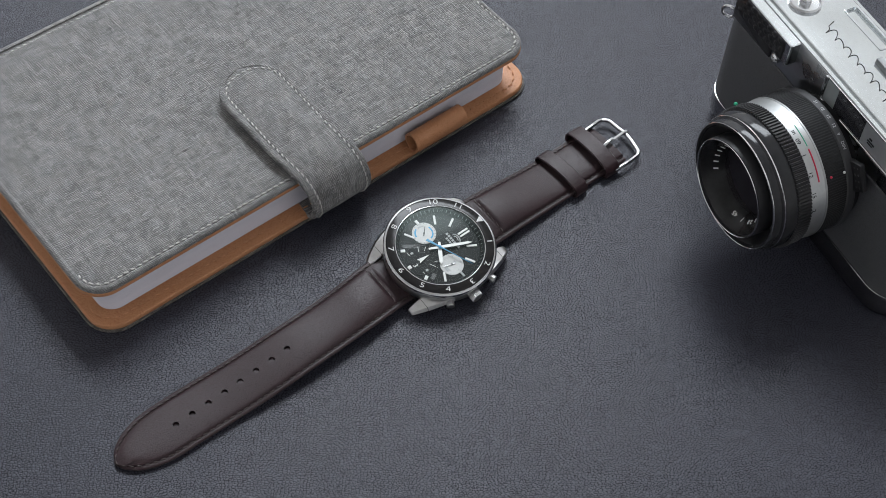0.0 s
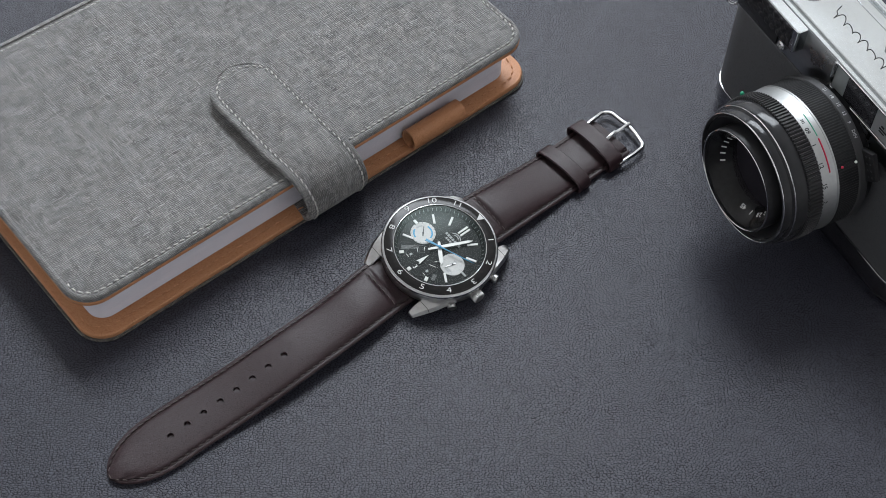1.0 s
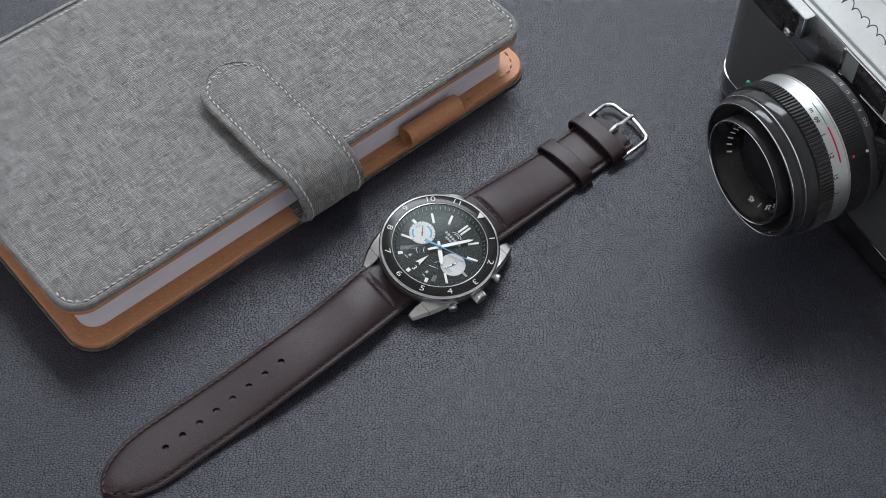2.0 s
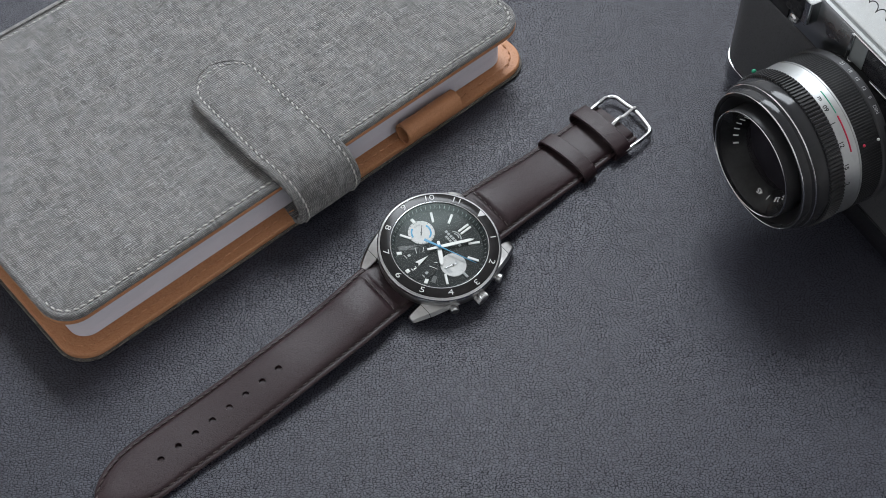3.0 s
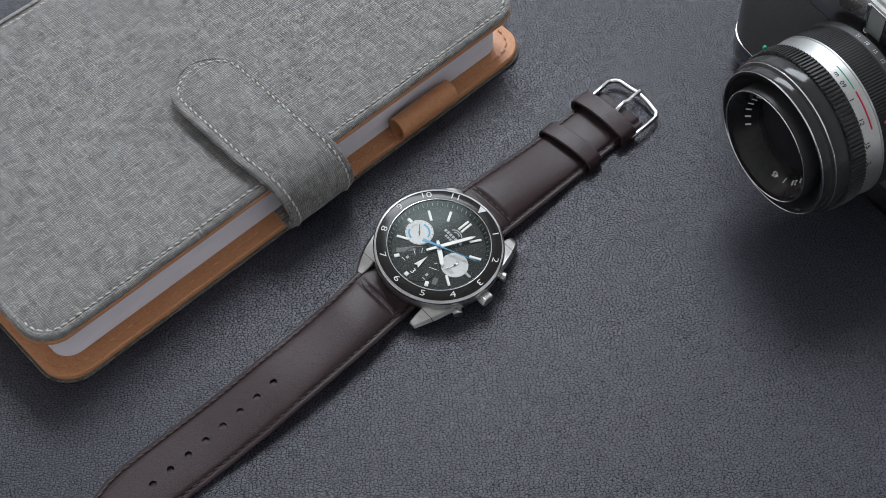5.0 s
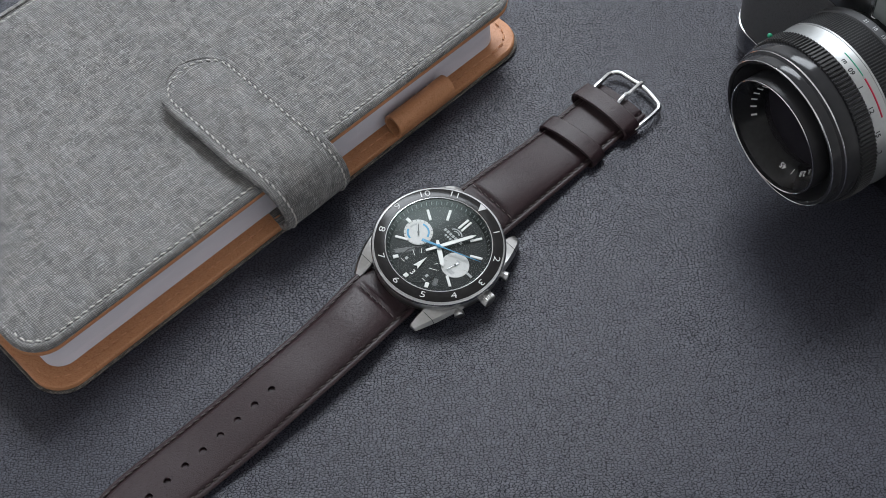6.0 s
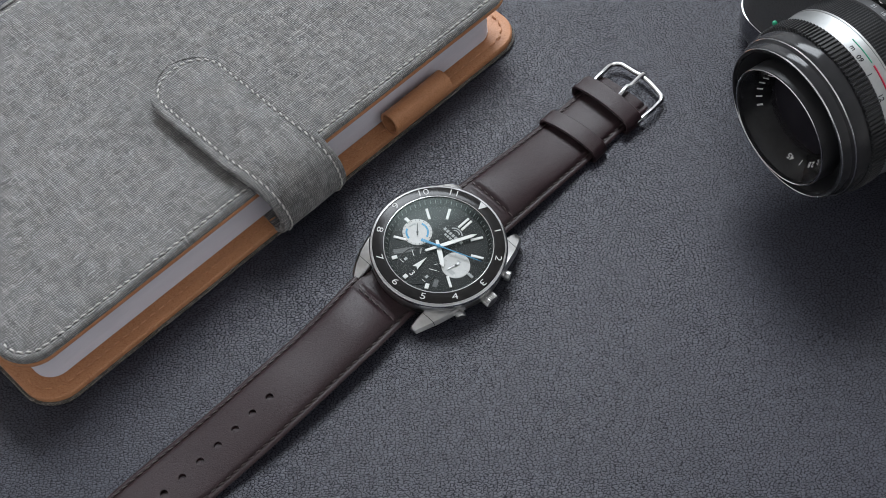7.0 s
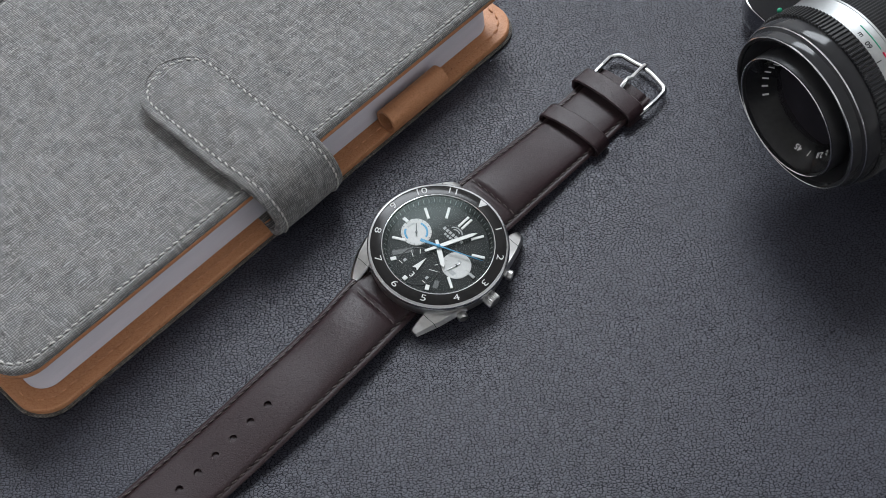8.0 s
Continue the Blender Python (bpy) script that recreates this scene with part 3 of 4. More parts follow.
    tri = prism([(-1.3 * mm, 1.2 * mm), (1.3 * mm, 1.2 * mm), (0, -1.3 * mm)], 0.0, 0.12 * mm)
    tri.transform(dial_pose(0, 18.3, 0.03))
    head("numeral", tri, NUMERAL, bez, "silver-white twelve o'clock triangle")
    # flange with minute ticks
    head("flange", lathe(scaled([(16.25, -0.5), (16.25, -2.7), (14.9, -2.7), (14.9, -2.4), (16.0, -0.5)]), 96, loop=True), DIAL_BLACK, label="sloping black inner flange")
    ticks = bmesh.new()
    for k in range(60):
        b = box(-0.09 * mm, 0.09 * mm, -0.55 * mm, 0.55 * mm, 0, 0.05 * mm)
        b.transform(dial_pose(6 * k, 15.45, -1.38) @ Matrix.Rotation(radians(56), 4, "X"))
        ticks = join(ticks, b)
    head("minute_track", ticks, GREYPRINT, label="grey minute marks")
    # dial
    dz = -2.5
    dial = head("dial", lathe(scaled([(0, dz - 0.4), (15.6, dz - 0.4), (15.6, dz), (0, dz)]), 96), DIAL_BLACK, label="black chronograph dial")
    for n in range(12):
        r0, r1, w = {0: (9.2, 13.7, 0.75), 3: (12.2, 14.3, 0.9), 6: (13.2, 14.6, 1.3), 9: (12.4, 14.2, 1.1), 5: (12.6, 14.4, 1.2), 7: (12.7, 14.4, 1.2)}.get(n, (10.0, 13.9, 0.85))
        for off in ((-0.62, 0.62) if n == 0 else (0,)):
            b = prism([(-w / 2 * mm, -(r1 - r0) / 2 * mm), (w / 2 * mm, -(r1 - r0) / 2 * mm), (w / 2 * mm, (r1 - r0) / 2 * mm), (-w / 2 * mm, (r1 - r0) / 2 * mm)], 0, 0.38 * mm, 0.10 * mm, 1)
            b.transform(dial_pose(30 * n, (r0 + r1) / 2, dz) @ Matrix.Translation((off * mm, 0, 0)))
            head("hour_marker", b, GREYPRINT if n == 3 else WHITE, dial, "applied white hour marker")

    def at(x, y, z, deg=0.0):
        return Matrix.Translation((x * mm, y * mm, z * mm)) @ Matrix.Rotation(radians(deg), 4, "Z")

    # two silver counters
    for cx, cy, r in ((-0.7, 8.2, 4.5), (-0.6, -7.8, 4.35)):
        b = lathe(scaled([(0, -0.05), (r, -0.05), (r, 0.16), (r - 0.12, 0.18), (r - 0.9, 0.08), (0, 0.06)]), 64)
        b.transform(at(cx, cy, dz))
        head("counter", b, SILVER_DIAL, dial, "silver counter dial")
        if cy > 0:
            for a0, a1, mat, rr in ((-75, 20, BLUE, 3.2), (115, 175, BLUE, 3.3), (55, 100, GREYPRINT, 3.0)):
                pts = [(rr * mm * math.cos(radians(a)), rr * mm * math.sin(radians(a)), 0) for a in range(a0, a1 + 1, 5)]
                b = tube(pts, 0.30 * mm, 6, flat=0.2)
                b.transform(at(cx, cy, dz + 0.1))
                head("counter_arc", b, mat, dial, "printed coloured counter arc")
            for k in range(20):
                b = box(-0.05 * mm, 0.05 * mm, 3.95 * mm, 4.5 * mm, 0, 0.05 * mm)
                b.transform(at(cx, cy, dz + 0.15, 18 * k))
                ticks2 = b if k == 0 else join(ticks2, b)
            head("counter_track", ticks2, DIAL_BLACK, dial, "fine black counter marks")
        else:
            for k in range(6):
                b = box(-0.06 * mm, 0.06 * mm, 3.0 * mm, 4.4 * mm, 0, 0.05 * mm)
                b.transform(at(cx, cy, dz + 0.13, 60 * k + 15))
                ticks2 = b if k == 0 else join(ticks2, b)
            for k, (u, v, w) in enumerate(((1.6, 0.2, 1.3), (-2.2, -0.5, 2.6), (-2.9, -0.5, 2.2))):
                b = box(-0.28 * mm, 0.28 * mm, -w / 2 * mm, w / 2 * mm, 0, 0.04 * mm)
                b.transform(at(cx + u, cy + v, dz + 0.1))
                ticks2 = join(ticks2, b)
            head("counter_track", ticks2, GREYPRINT, dial, "fine grey counter marks")
        b = prism([(-0.22 * mm, -1.2 * mm), (0.22 * mm, -1.2 * mm), (0.10 * mm, 2.9 * mm), (-0.10 * mm, 2.9 * mm)], 0, 0.12 * mm)
        b.transform(at(cx, cy, dz + 0.25, -45 if cy > 0 else 75))
        head("counter_pointer", b, BLACK_SATIN if cy > 0 else STEEL, dial, "small counter pointer")
        b = lathe(scaled([(0, 0.1), (0.34, 0.1), (0.34, 0.4), (0, 0.42)]), 20)
        b.transform(at(cx, cy, dz))
        head("counter_hub", b, GREY_METAL, dial)
    # lower black counter with its arrow, date and sectors
    b = lathe(scaled([(6.3, 0), (6.3, 0.16), (6.1, 0.2), (5.9, 0.1), (5.9, 0)]), 64, loop=True)
    b.transform(at(-8.6, 0, dz))
    head("counter_rim", b, BLACK_SATIN, dial, "black ring of the lower counter")
    for u, v, deg, l, w, mat in ((-8.0, 6.6, -35, 6.2, 1.5, DIM), (-9.1, -7.8, 28, 2.5, 1.4, DIM), (-6.6, 4.2, 60, 2.2, 0.16, WHITE), (-4.4, 3.0, 40, 2.0, 0.16, WHITE), (-6.3, -4.4, -62, 3.2, 0.16, WHITE), (-4.2, -3.6, -30, 1.6, 0.16, WHITE), (-9.6, 4.2, 0, 1.0, 0.8, GREYPRINT), (-9.4, -4.4, 0, 1.0, 0.8, GREYPRINT), (-10.9, 4.6, 90, 1.6, 0.14, WHITE), (-11.0, -4.9, 90, 1.6, 0.14, WHITE)):
        b = box(-l / 2 * mm, l / 2 * mm, -w / 2 * mm, w / 2 * mm, 0, 0.06 * mm)
        b.transform(at(u, v, dz + 0.02, deg))
        head("dial_print", b, mat, dial, "printed dial sector mark")
    b = prism([(-9.9 * mm, -0.9 * mm), (-9.3 * mm, 0), (-9.9 * mm, 0.9 * mm), (-4.9 * mm, 0)], 0, 0.2 * mm)
    b.transform(at(0, 0, dz + 0.3))
    head("counter_pointer", b, WHITE, dial, "white arrow pointer")
    b = box(-1.3 * mm, 1.3 * mm, -1.5 * mm, 1.5 * mm, 0, 0.06 * mm)
    b.transform(at(-11.7, -0.6, dz + 0.01))
    head("date_window", b, BLACK_GLOSS, dial, "black date window")
    b = lettering("3", 2.6 * mm, 0.05 * mm)
    b.transform(at(-11.7, -0.6, dz + 0.1, -90))
    head("date_digit", b, WHITE, dial, "white date digit")
    # maker's marks as plain bars under the twelve
    for u, count, pitch, tall in ((6.1, 7, 1.12, 0.95), (4.8, 5, 0.95, 0.75)):
        row = None
        for k in range(count):
            b = box(-tall / 2 * mm, tall / 2 * mm, -pitch * 0.36 * mm, pitch * 0.36 * mm, 0, 0.05 * mm)
            b.transform(at(u, -0.2 + (k - (count - 1) / 2) * pitch, dz + 0.02))
            row = b if row is None else join(row, b)
        head("dial_print", row, GREYPRINT, dial, "row of plain grey printed bars")
    for rr, a0, a1 in ((1.7, 20, 160), (1.0, 25, 150)):
        b = tube([(rr * mm * math.sin(radians(a)), rr * 1.3 * mm * math.cos(radians(a)), 0) for a in range(a0, a1, 10)], 0.2 * mm, 6, flat=0.25)
        b.transform(at(7.1, -0.2, dz + 0.03))
        head("dial_print", b, GREYPRINT, dial, "curved grey printed stroke")

    # pointers
    def pointer(name, deg, tail, tip, w0, w1, z, mat, label):
        b = prism([(-tail * mm, -w0 / 2 * mm), (tip * 0.25 * mm, -w1 / 2 * mm), (tip * 0.86 * mm, -w1 * 0.42 * mm), (tip * mm, 0), (tip * 0.86 * mm, w1 * 0.42 * mm), (tip * 0.25 * mm, w1 / 2 * mm), (-tail * mm, w0 / 2 * mm)], 0, 0.22 * mm, 0.07 * mm, 1)
        b.transform(at(0, 0, z, -deg))
        return head(name, b, mat, label=label)
    pointer("hour_pointer", 124, 2.4, 7.0, 0.9, 1.55, -2.0, POINTER, "white hour pointer")
    pointer("minute_pointer", 24.7, 4.2, 12.4, 0.8, 1.25, -1.65, POINTER, "white minute pointer")
    pointer("seconds_pointer", 67, 5.6, 14.0, 1.05, 0.34, -1.3, BLUE, "blue seconds pointer")
    b = lathe(scaled([(0, -2.4), (0.55, -2.4), (0.55, -1.0), (0.35, -0.92), (0, -0.92)]), 24)
    head("pointer_hub", b, BLUE, label="blue hub cap")
    ob = head("crystal", lathe(scaled([(r, 1.12 - 0.0037 * r * r) for r in (0, 1.5, 3, 4.5, 6, 7.5, 9, 10.5, 12, 13.5, 15, 15.9)] + [(16.22, 0.05), (16.22, -0.3), (0, -0.3)]), 128), CRYSTAL, label="clear domed crystal", angle=6)
    ob.visible_shadow = False
    # crown and pushers on the three o'clock flank
    gear = []
    for z, k in ((20.3, 0.92), (20.9, 1.0), (22.8, 1.0), (23.2, 0.9)):
        gear.append([((2.05 * k + (0.22 if j % 2 else 0)) * mm * math.cos(math.tau * j / 44), (2.05 * k + (0.22 if j % 2 else 0)) * mm * math.sin(math.tau * j / 44), z * mm) for j in range(44)])
    side = Matrix.Rotation(radians(90), 4, "X")
    b = loft(gear)
    b.transform(Matrix.Translation((-0.5 * mm, 0, -4.9 * mm)) @ side)
    head("crown", b, BRUSHED, label="fluted steel crown", angle=20)
    for deg in (66.0, 118.0):
        b = lathe(scaled([(0, 19.5), (1.0, 19.5), (1.0, 21.3), (1.45, 21.4), (1.55, 21.7), (1.55, 22.8), (1.35, 23.0), (0, 23.0)]), 32)
        b.transform(Matrix.Translation((0, 0, -4.9 * mm)) @ Matrix.Rotation(radians(90 - deg), 4, "Z") @ side)
        head("pusher", b, BRUSHED, label="round steel pusher")

    # straps: padded leather, thinner towards the free ends
    def strap_body(xs, half, thick, base, mid, twist):
        rings, seams = [], ([], [])
        for x in xs:
            w, t, zb, yc, tw = half(x), thick(x), base(x), mid(x), twist(x)
            e, g, q = min(0.0012, w * 0.3), min(0.0006, w * 0.08), min(0.0016, w * 0.2)
            lo = min(t * 0.62, 0.0022)
            t = lo + (t - lo) * smooth(0.0, 0.008, w)
            side = [(w - 0.0013, 0.0003), (w - 0.0002, lo - 0.0008), (w, lo - 0.0004), (w - 0.0003, lo - 0.0001), (w - e, lo + 0.0001), (w - e - g, lo - 0.0003), (w - e - q * 0.6, lo + (t - lo) * 0.36), (w - e - q * 1.2, lo + (t - lo) * 0.58), (w * 0.55, lo + (t - lo) * 0.82), (w * 0.28, lo + (t - lo) * 0.955)]
            sec = [(-w + 0.0016, 0), (0, 0), (w - 0.0016, 0)] + side + [(0, t)] + [(-u, v) for u, v in side[::-1]]
            rings.append([(x, yc + u, zb + v + u * tw) for u, v in sec])
            seams[0].append((x, yc - w + e + 0.0004, zb + lo - 0.0001 + (-w + e) * tw))
            seams[1].append((x, yc + w - e - 0.0004, zb + lo - 0.0001 + (w - e) * tw))
        return loft(rings), seams

    def crossing(x, yc, w, zb, t, tw):
        """Path of a seam across the padded top."""
        lo = min(t * 0.62, 0.0022)
        out = []
        for k in range(-6, 7):
            u = k / 6 * (w - 0.0030)
            r = abs(u) / w
            out.append((x, yc + u, zb + u * tw + lo + (t - lo) * (1 - 0.30 * max(0, r - 0.3) / 0.45)))
        return out

    # long piece with holes, arching a little off the mat
    def arch(x):
        return 0.0025 * (1 - smooth(0.060, 0.115, -x)) * smooth(0.020, 0.040, -x)

    x_tip, x_root = -0.1376, -0.0188

    def half_long(x):
        left = x - x_tip
        full = 0.0107 + 0.0003 * smooth(0.03, 0.11, -x)
        return full if left > 0.022 else max(0.0012, full * (1 - (1 - left / 0.022) ** 2.2) ** 0.54)
    xs = [x_root - 0.0007 * k for k in range(20)] + [x_root - 0.0140 + (x_tip + 0.022 - x_root + 0.0140) * k / 40 for k in range(41)] + [x_tip + 0.022 * (1 - k / 16) ** 1.6 for k in range(1, 17)]
    body, seams = strap_body(xs, half_long, lambda x: 0.0046 - 0.0018 * smooth(0.03, 0.10, -x) - 0.0012 * smooth(0.0258, 0.0240, -x) - 0.0011 * math.exp(-((x + 0.0262) / 0.0008) ** 2),
                             lambda x: 0.0030 * (1 - smooth(0.018, 0.054, -x)) + 0.0004 * (0.5 + 0.5 * math.sin(x * 90)) * smooth(0.035, 0.05, -x) * (1 - smooth(0.1, 0.13, -x)) + arch(x),
                             lambda x: 0.0025 + 0.016 * (x + 0.0673) - 0.0012 * (1 - smooth(0.070, 0.125, -x)) - 0.54 * arch(x), lambda x: 0.13 * (1 - smooth(0.02, 0.05, -x)))
    cutters = []
    for k in range(8):
        b = lathe([(0.0, 0.0002), (0.00098, 0.0002), (0.00112, 0.0006), (0.00120, 0.006), (0.0, 0.006)], 24)
        x = -0.0677 - 0.00666 * k
        b.transform(Matrix.Translation((x - 0.27 * arch(x), 0.0018 - 0.000150 * k - 0.54 * arch(x), 0.0037 - 0.0018 * smooth(0.03, 0.10, -x) + arch(x))))
        cutters.append(b)
    strap = part("strap", carve(body, cutters), STRAP_LEATHER, watch, "dark brown padded leather strap with eight holes", angle=50)
    line = seams[0][1:-1] + seams[1][1:-1][::-1]
    part("stitching", stitches(line, 0.0027, 0.0019, 0.00048, 0.0004, skew=12), BROWN_THREAD, strap, "dark brown thread")
    part("stitching", stitches(crossing(-0.0262, 0.0017, 0.0107, 0.0030 * (1 - smooth(0.018, 0.054, 0.0262)) + arch(-0.0262), 0.0038, 0.122), 0.0026, 0.0019, 0.00046, 0.0003), BROWN_THREAD, strap, "dark brown thread")
    # short piece to the buckle
    xs = [0.0186 + 0.0007 * k for k in range(20)] + [0.0326 + (0.0882 - 0.0326) * k / 36 for k in range(37)]
    body, seams = strap_body(xs, lambda x: 0.0110 - 0.0004 * smooth(0.02, 0.08, x), lambda x: 0.0048 - 0.0010 * smooth(0.03, 0.06, x) - 0.0011 * smooth(0.0244, 0.0228, x) - 0.0011 * math.exp(-((x - 0.0248) / 0.0008) ** 2) - 0.0008 * smooth(0.080, 0.0882, x), lambda x: 0.0034 * (1 - smooth(0.016, 0.066, x)),
                             lambda x: 0.0020 + 0.010 * (x - 0.02), lambda x: 0.13 * (1 - smooth(0.015, 0.06, x)))
    strap = part("strap", body, STRAP_LEATHER, watch, "dark brown padded leather strap at the buckle", angle=50)
    part("stitching", stitches(seams[0][2:-2] + seams[1][2:-2][::-1], 0.0027, 0.0019, 0.00048, 0.0004, skew=12), BROWN_THREAD, strap, "dark brown thread")
    part("stitching", stitches(crossing(0.0248, 0.0020, 0.0110, 0.0034 * (1 - smooth(0.016, 0.066, 0.0248)), 0.0039, 0.112), 0.0026, 0.0019, 0.00046, 0.0003), BROWN_THREAD, strap, "dark brown thread")

    # keepers
    def keeper(x0, x1, yc, hw, hz, yaw):
        def loop(r, inset):
            pts = []
            for u, v in round_rect(-hw + inset, hw - inset, inset, hz - inset, r, 6):
                pts.append((yc + u, v - (0.0021 * (abs(u) / hw) ** 2.2 if v > hz * 0.5 else 0)))
            for k in range(1, 8):
                u = (1 - 2 * k / 8) * (hw - inset - r)
                pts.insert(6 + k, (yc + u, hz - inset - 0.0021 * (abs(u) / hw) ** 2.2))
            return pts
        out, inn = loop(0.0022, 0.0), loop(0.0012, 0.0011)
        m = 0.00035
        rings = [[(x, y, z) for y, z in ring] for x, ring in ((x0 + m, inn), (x0, loop(0.0020, 0.0004)), (x0 + m, out), (x1 - m, out), (x1, loop(0.0020, 0.0004)), (x1 - m, inn))]
        b = loft(rings, loop=True)
        c = Vector(((x0 + x1) / 2, yc, 0))
        b.transform(Matrix.Translation(c) @ Matrix.Rotation(radians(yaw), 4, "Z") @ Matrix.Translation(-c))
        part("keeper", b, STRAP_LEATHER, watch, "dark brown leather keeper loop")
    keeper(0.0594, 0.0656, 0.0020, 0.0118, 0.0068, 2)
    keeper(0.0758, 0.0828, 0.0024, 0.0126, 0.0074, -2)
    # buckle
    buckle = [(0.0790, 0.0116, 0.0022), (0.0860, 0.0122, 0.0030), (0.0925, 0.0126, 0.0030)]
    buckle += [(0.0925 + 0.0036 * math.sin(a), 0.0088 + 0.0037 * math.cos(a), 0.0028) for a in (radians(k) for k in range(10, 90, 16))]
    buckle += [(0.0962, 0.0050, 0.0026), (0.0966, 0.0018, 0.0026), (0.0960, -0.0020, 0.0026), (0.0952, -0.0052, 0.0026)]
    buckle += [(0.0914 + 0.0032 * math.cos(a), -0.0062 - 0.0036 * math.sin(a), 0.0028) for a in (radians(k) for k in range(10, 90, 16))]
    buckle += [(0.0880, -0.0100, 0.0030), (0.0845, -0.0100, 0.0032), (0.0800, -0.0098, 0.0030)]
    frame_ob = part("buckle", tube(buckle, 0.00085, 12, flat=0.8), POLISHED, watch, "polished steel buckle")
    tongue = [(0.0835, 0.0012, 0.0036), (0.0865, 0.0014, 0.0046), (0.0890, 0.0016, 0.0046), (0.0900, 0.0014, 0.0040), (0.0955, 0.0017, 0.0037), (0.0972, 0.0018, 0.0034)]
    part("tongue", tube(tongue, 0.00075, 10, flat=0.7), POLISHED, frame_ob, "polished steel tongue")
    part("bar", tube([(0.0825, -0.0098, 0.0026), (0.0825, 0.0118, 0.0026)], 0.0006, 10), STEEL, frame_ob)
    return watch


build_watch()


# ---- film camera ----
def build_film_camera():
    """x along the body, -y towards the lens side, z up; the front plane is y = 0."""
    body = thing("film_camera", pose(0.11726, -0.06848, 0, rz=-103.02), "vintage chrome and black film camera standing on the mat", "camera")
    X0, X1, D = -0.0680, 0.0548, 0.0310

    def outline(x0, x1, y0, y1, r):
        return round_rect(x0, x1, y0, y1, r, 10)

    def plate(i, z):
        return [(x, y, z) for x, y in outline(X0 + i, X1 - i, i, D - i, 0.0135 - i)]
    part("base_plate", loft([plate(0.0055, 0), plate(0.0028, 0.0008), plate(0.0012, 0.0022), plate(0.0003, 0.0045), plate(0, 0.0070), plate(0, 0.0134), plate(0.00012, 0.01355), plate(0.0006, 0.0137)]), SHADED_CHROME, body, "chrome base plate")
    part("body_shell", loft([plate(0.0006, 0.0136), plate(0.0004, 0.0139), plate(0.0004, 0.0544), plate(0.0008, 0.0548)]), LEATHERETTE, body, "black leatherette body covering")
    part("seam", loft([plate(0.0009, 0.0540), plate(0.0009, 0.0566)]), BLACK_MATT, body, "dark seam under the top plate")
    # sides take the darkened chrome, lip and deck the bright one
    plate_ob = part("top_plate", loft([plate(0.0002, 0.0559), plate(0, 0.0562), plate(0, 0.0747), plate(0.0002, 0.0749), plate(0.0005, 0.0750)]), SHADED_SATIN, body, "chrome top plate, shade put into the colour of its sides", angle=50)
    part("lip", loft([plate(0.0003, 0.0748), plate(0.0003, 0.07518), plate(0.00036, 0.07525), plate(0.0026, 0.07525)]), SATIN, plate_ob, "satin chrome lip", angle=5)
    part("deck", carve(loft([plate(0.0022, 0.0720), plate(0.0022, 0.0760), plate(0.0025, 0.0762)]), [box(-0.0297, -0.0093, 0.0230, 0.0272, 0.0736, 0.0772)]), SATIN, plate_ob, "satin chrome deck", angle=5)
    # light cell block with a beaded face
    cell = part("light_cell", prism([(-0.0560, 0.002), (-0.0560, -0.0020), (-0.0545, -0.0040), (-0.0248, -0.0042), (-0.0240, -0.0037), (-0.0239, 0.002)], 0.0652, 0.0748, 0.0003, 1), SATIN, body, "chrome light meter block", angle=12)
    grid = part("cell_window", box(-0.0545, -0.0268, -0.0046, -0.0030, 0.0657, 0.0744, 0.0003, 1), BLACK_GLOSS, cell, "black beaded light cell window")
    for i in range(9):
        for j in range(3):
            x, z = -0.0528 + 0.0033 * i + (0.00165 if j % 2 else 0), 0.0672 + 0.0029 * j
            if x < -0.0276:
                b = bmesh.new()
                bmesh.ops.create_uvsphere(b, u_segments=10, v_segments=6, radius=0.0013)
                b.transform(Matrix.Translation((x, -0.0045, z)) @ Matrix.Diagonal((1, 0.45, 1, 1)))
                part("bead", b, BLACK_GLOSS, grid)
    b = lathe([(0, 0), (0.0019, 0), (0.0019, 0.0022), (0.0012, 0.0026), (0.0012, 0.0016), (0, 0.0016)], 24)
    part("flash_socket", b, CHROME, body, "small chrome flash socket", Matrix.Translation((-0.0320, 0, 0.0605)) @ Matrix.Rotation(radians(90), 4, "X"))
    part("front_trim", box(-0.0600, -0.0362, -0.0006, 0.0008, 0.0562, 0.0652, 0.0004), BLACK_GLOSS, body, "glossy black trim under the light meter")
    # viewfinder windows in a raised fascia
    part("window_frame", join(box(-0.0076, 0.0434, -0.0008, 0.0004, 0.0628, 0.0641, 0.0004), box(-0.0076, 0.0430, -0.0004, 0.0004, 0.0743, 0.0747, 0.0001),
                              box(-0.0082, -0.0069, -0.0008, 0.0004, 0.0628, 0.0747, 0.0004), box(0.0420, 0.0434, -0.0008, 0.0004, 0.0628, 0.0747, 0.0004)), CHROME, body, "bright chrome window frame", angle=8)
    part("window_pane", box(-0.0067, -0.0008, -0.0002, 0.0002, 0.0644, 0.0744), PALE_PANE, body, "pale frosted window pane")
    part("window_pane", box(-0.0006, 0.0147, -0.0002, 0.0002, 0.0644, 0.0744), PANE, body, "dark glass viewfinder pane")
    pale = part("window_pane", box(0.0149, 0.0419, -0.0002, 0.0002, 0.0644, 0.0744), GREY_PANEL, body, "grey metal window panel")
    for x, z, w, h in ((0.0180, 0.0680, 0.0036, 0.0005), (0.0182, 0.0670, 0.0026, 0.0004), (0.0186, 0.0692, 0.0014, 0.0006)):
        part("print_bar", box(x, x + w, -0.0004, -0.0002, z, z + h), BLACK_MATT, pale, "small black print bar")
    # top of the plate: rewind knob, long recess, shoe, written mark
    T = 0.0762
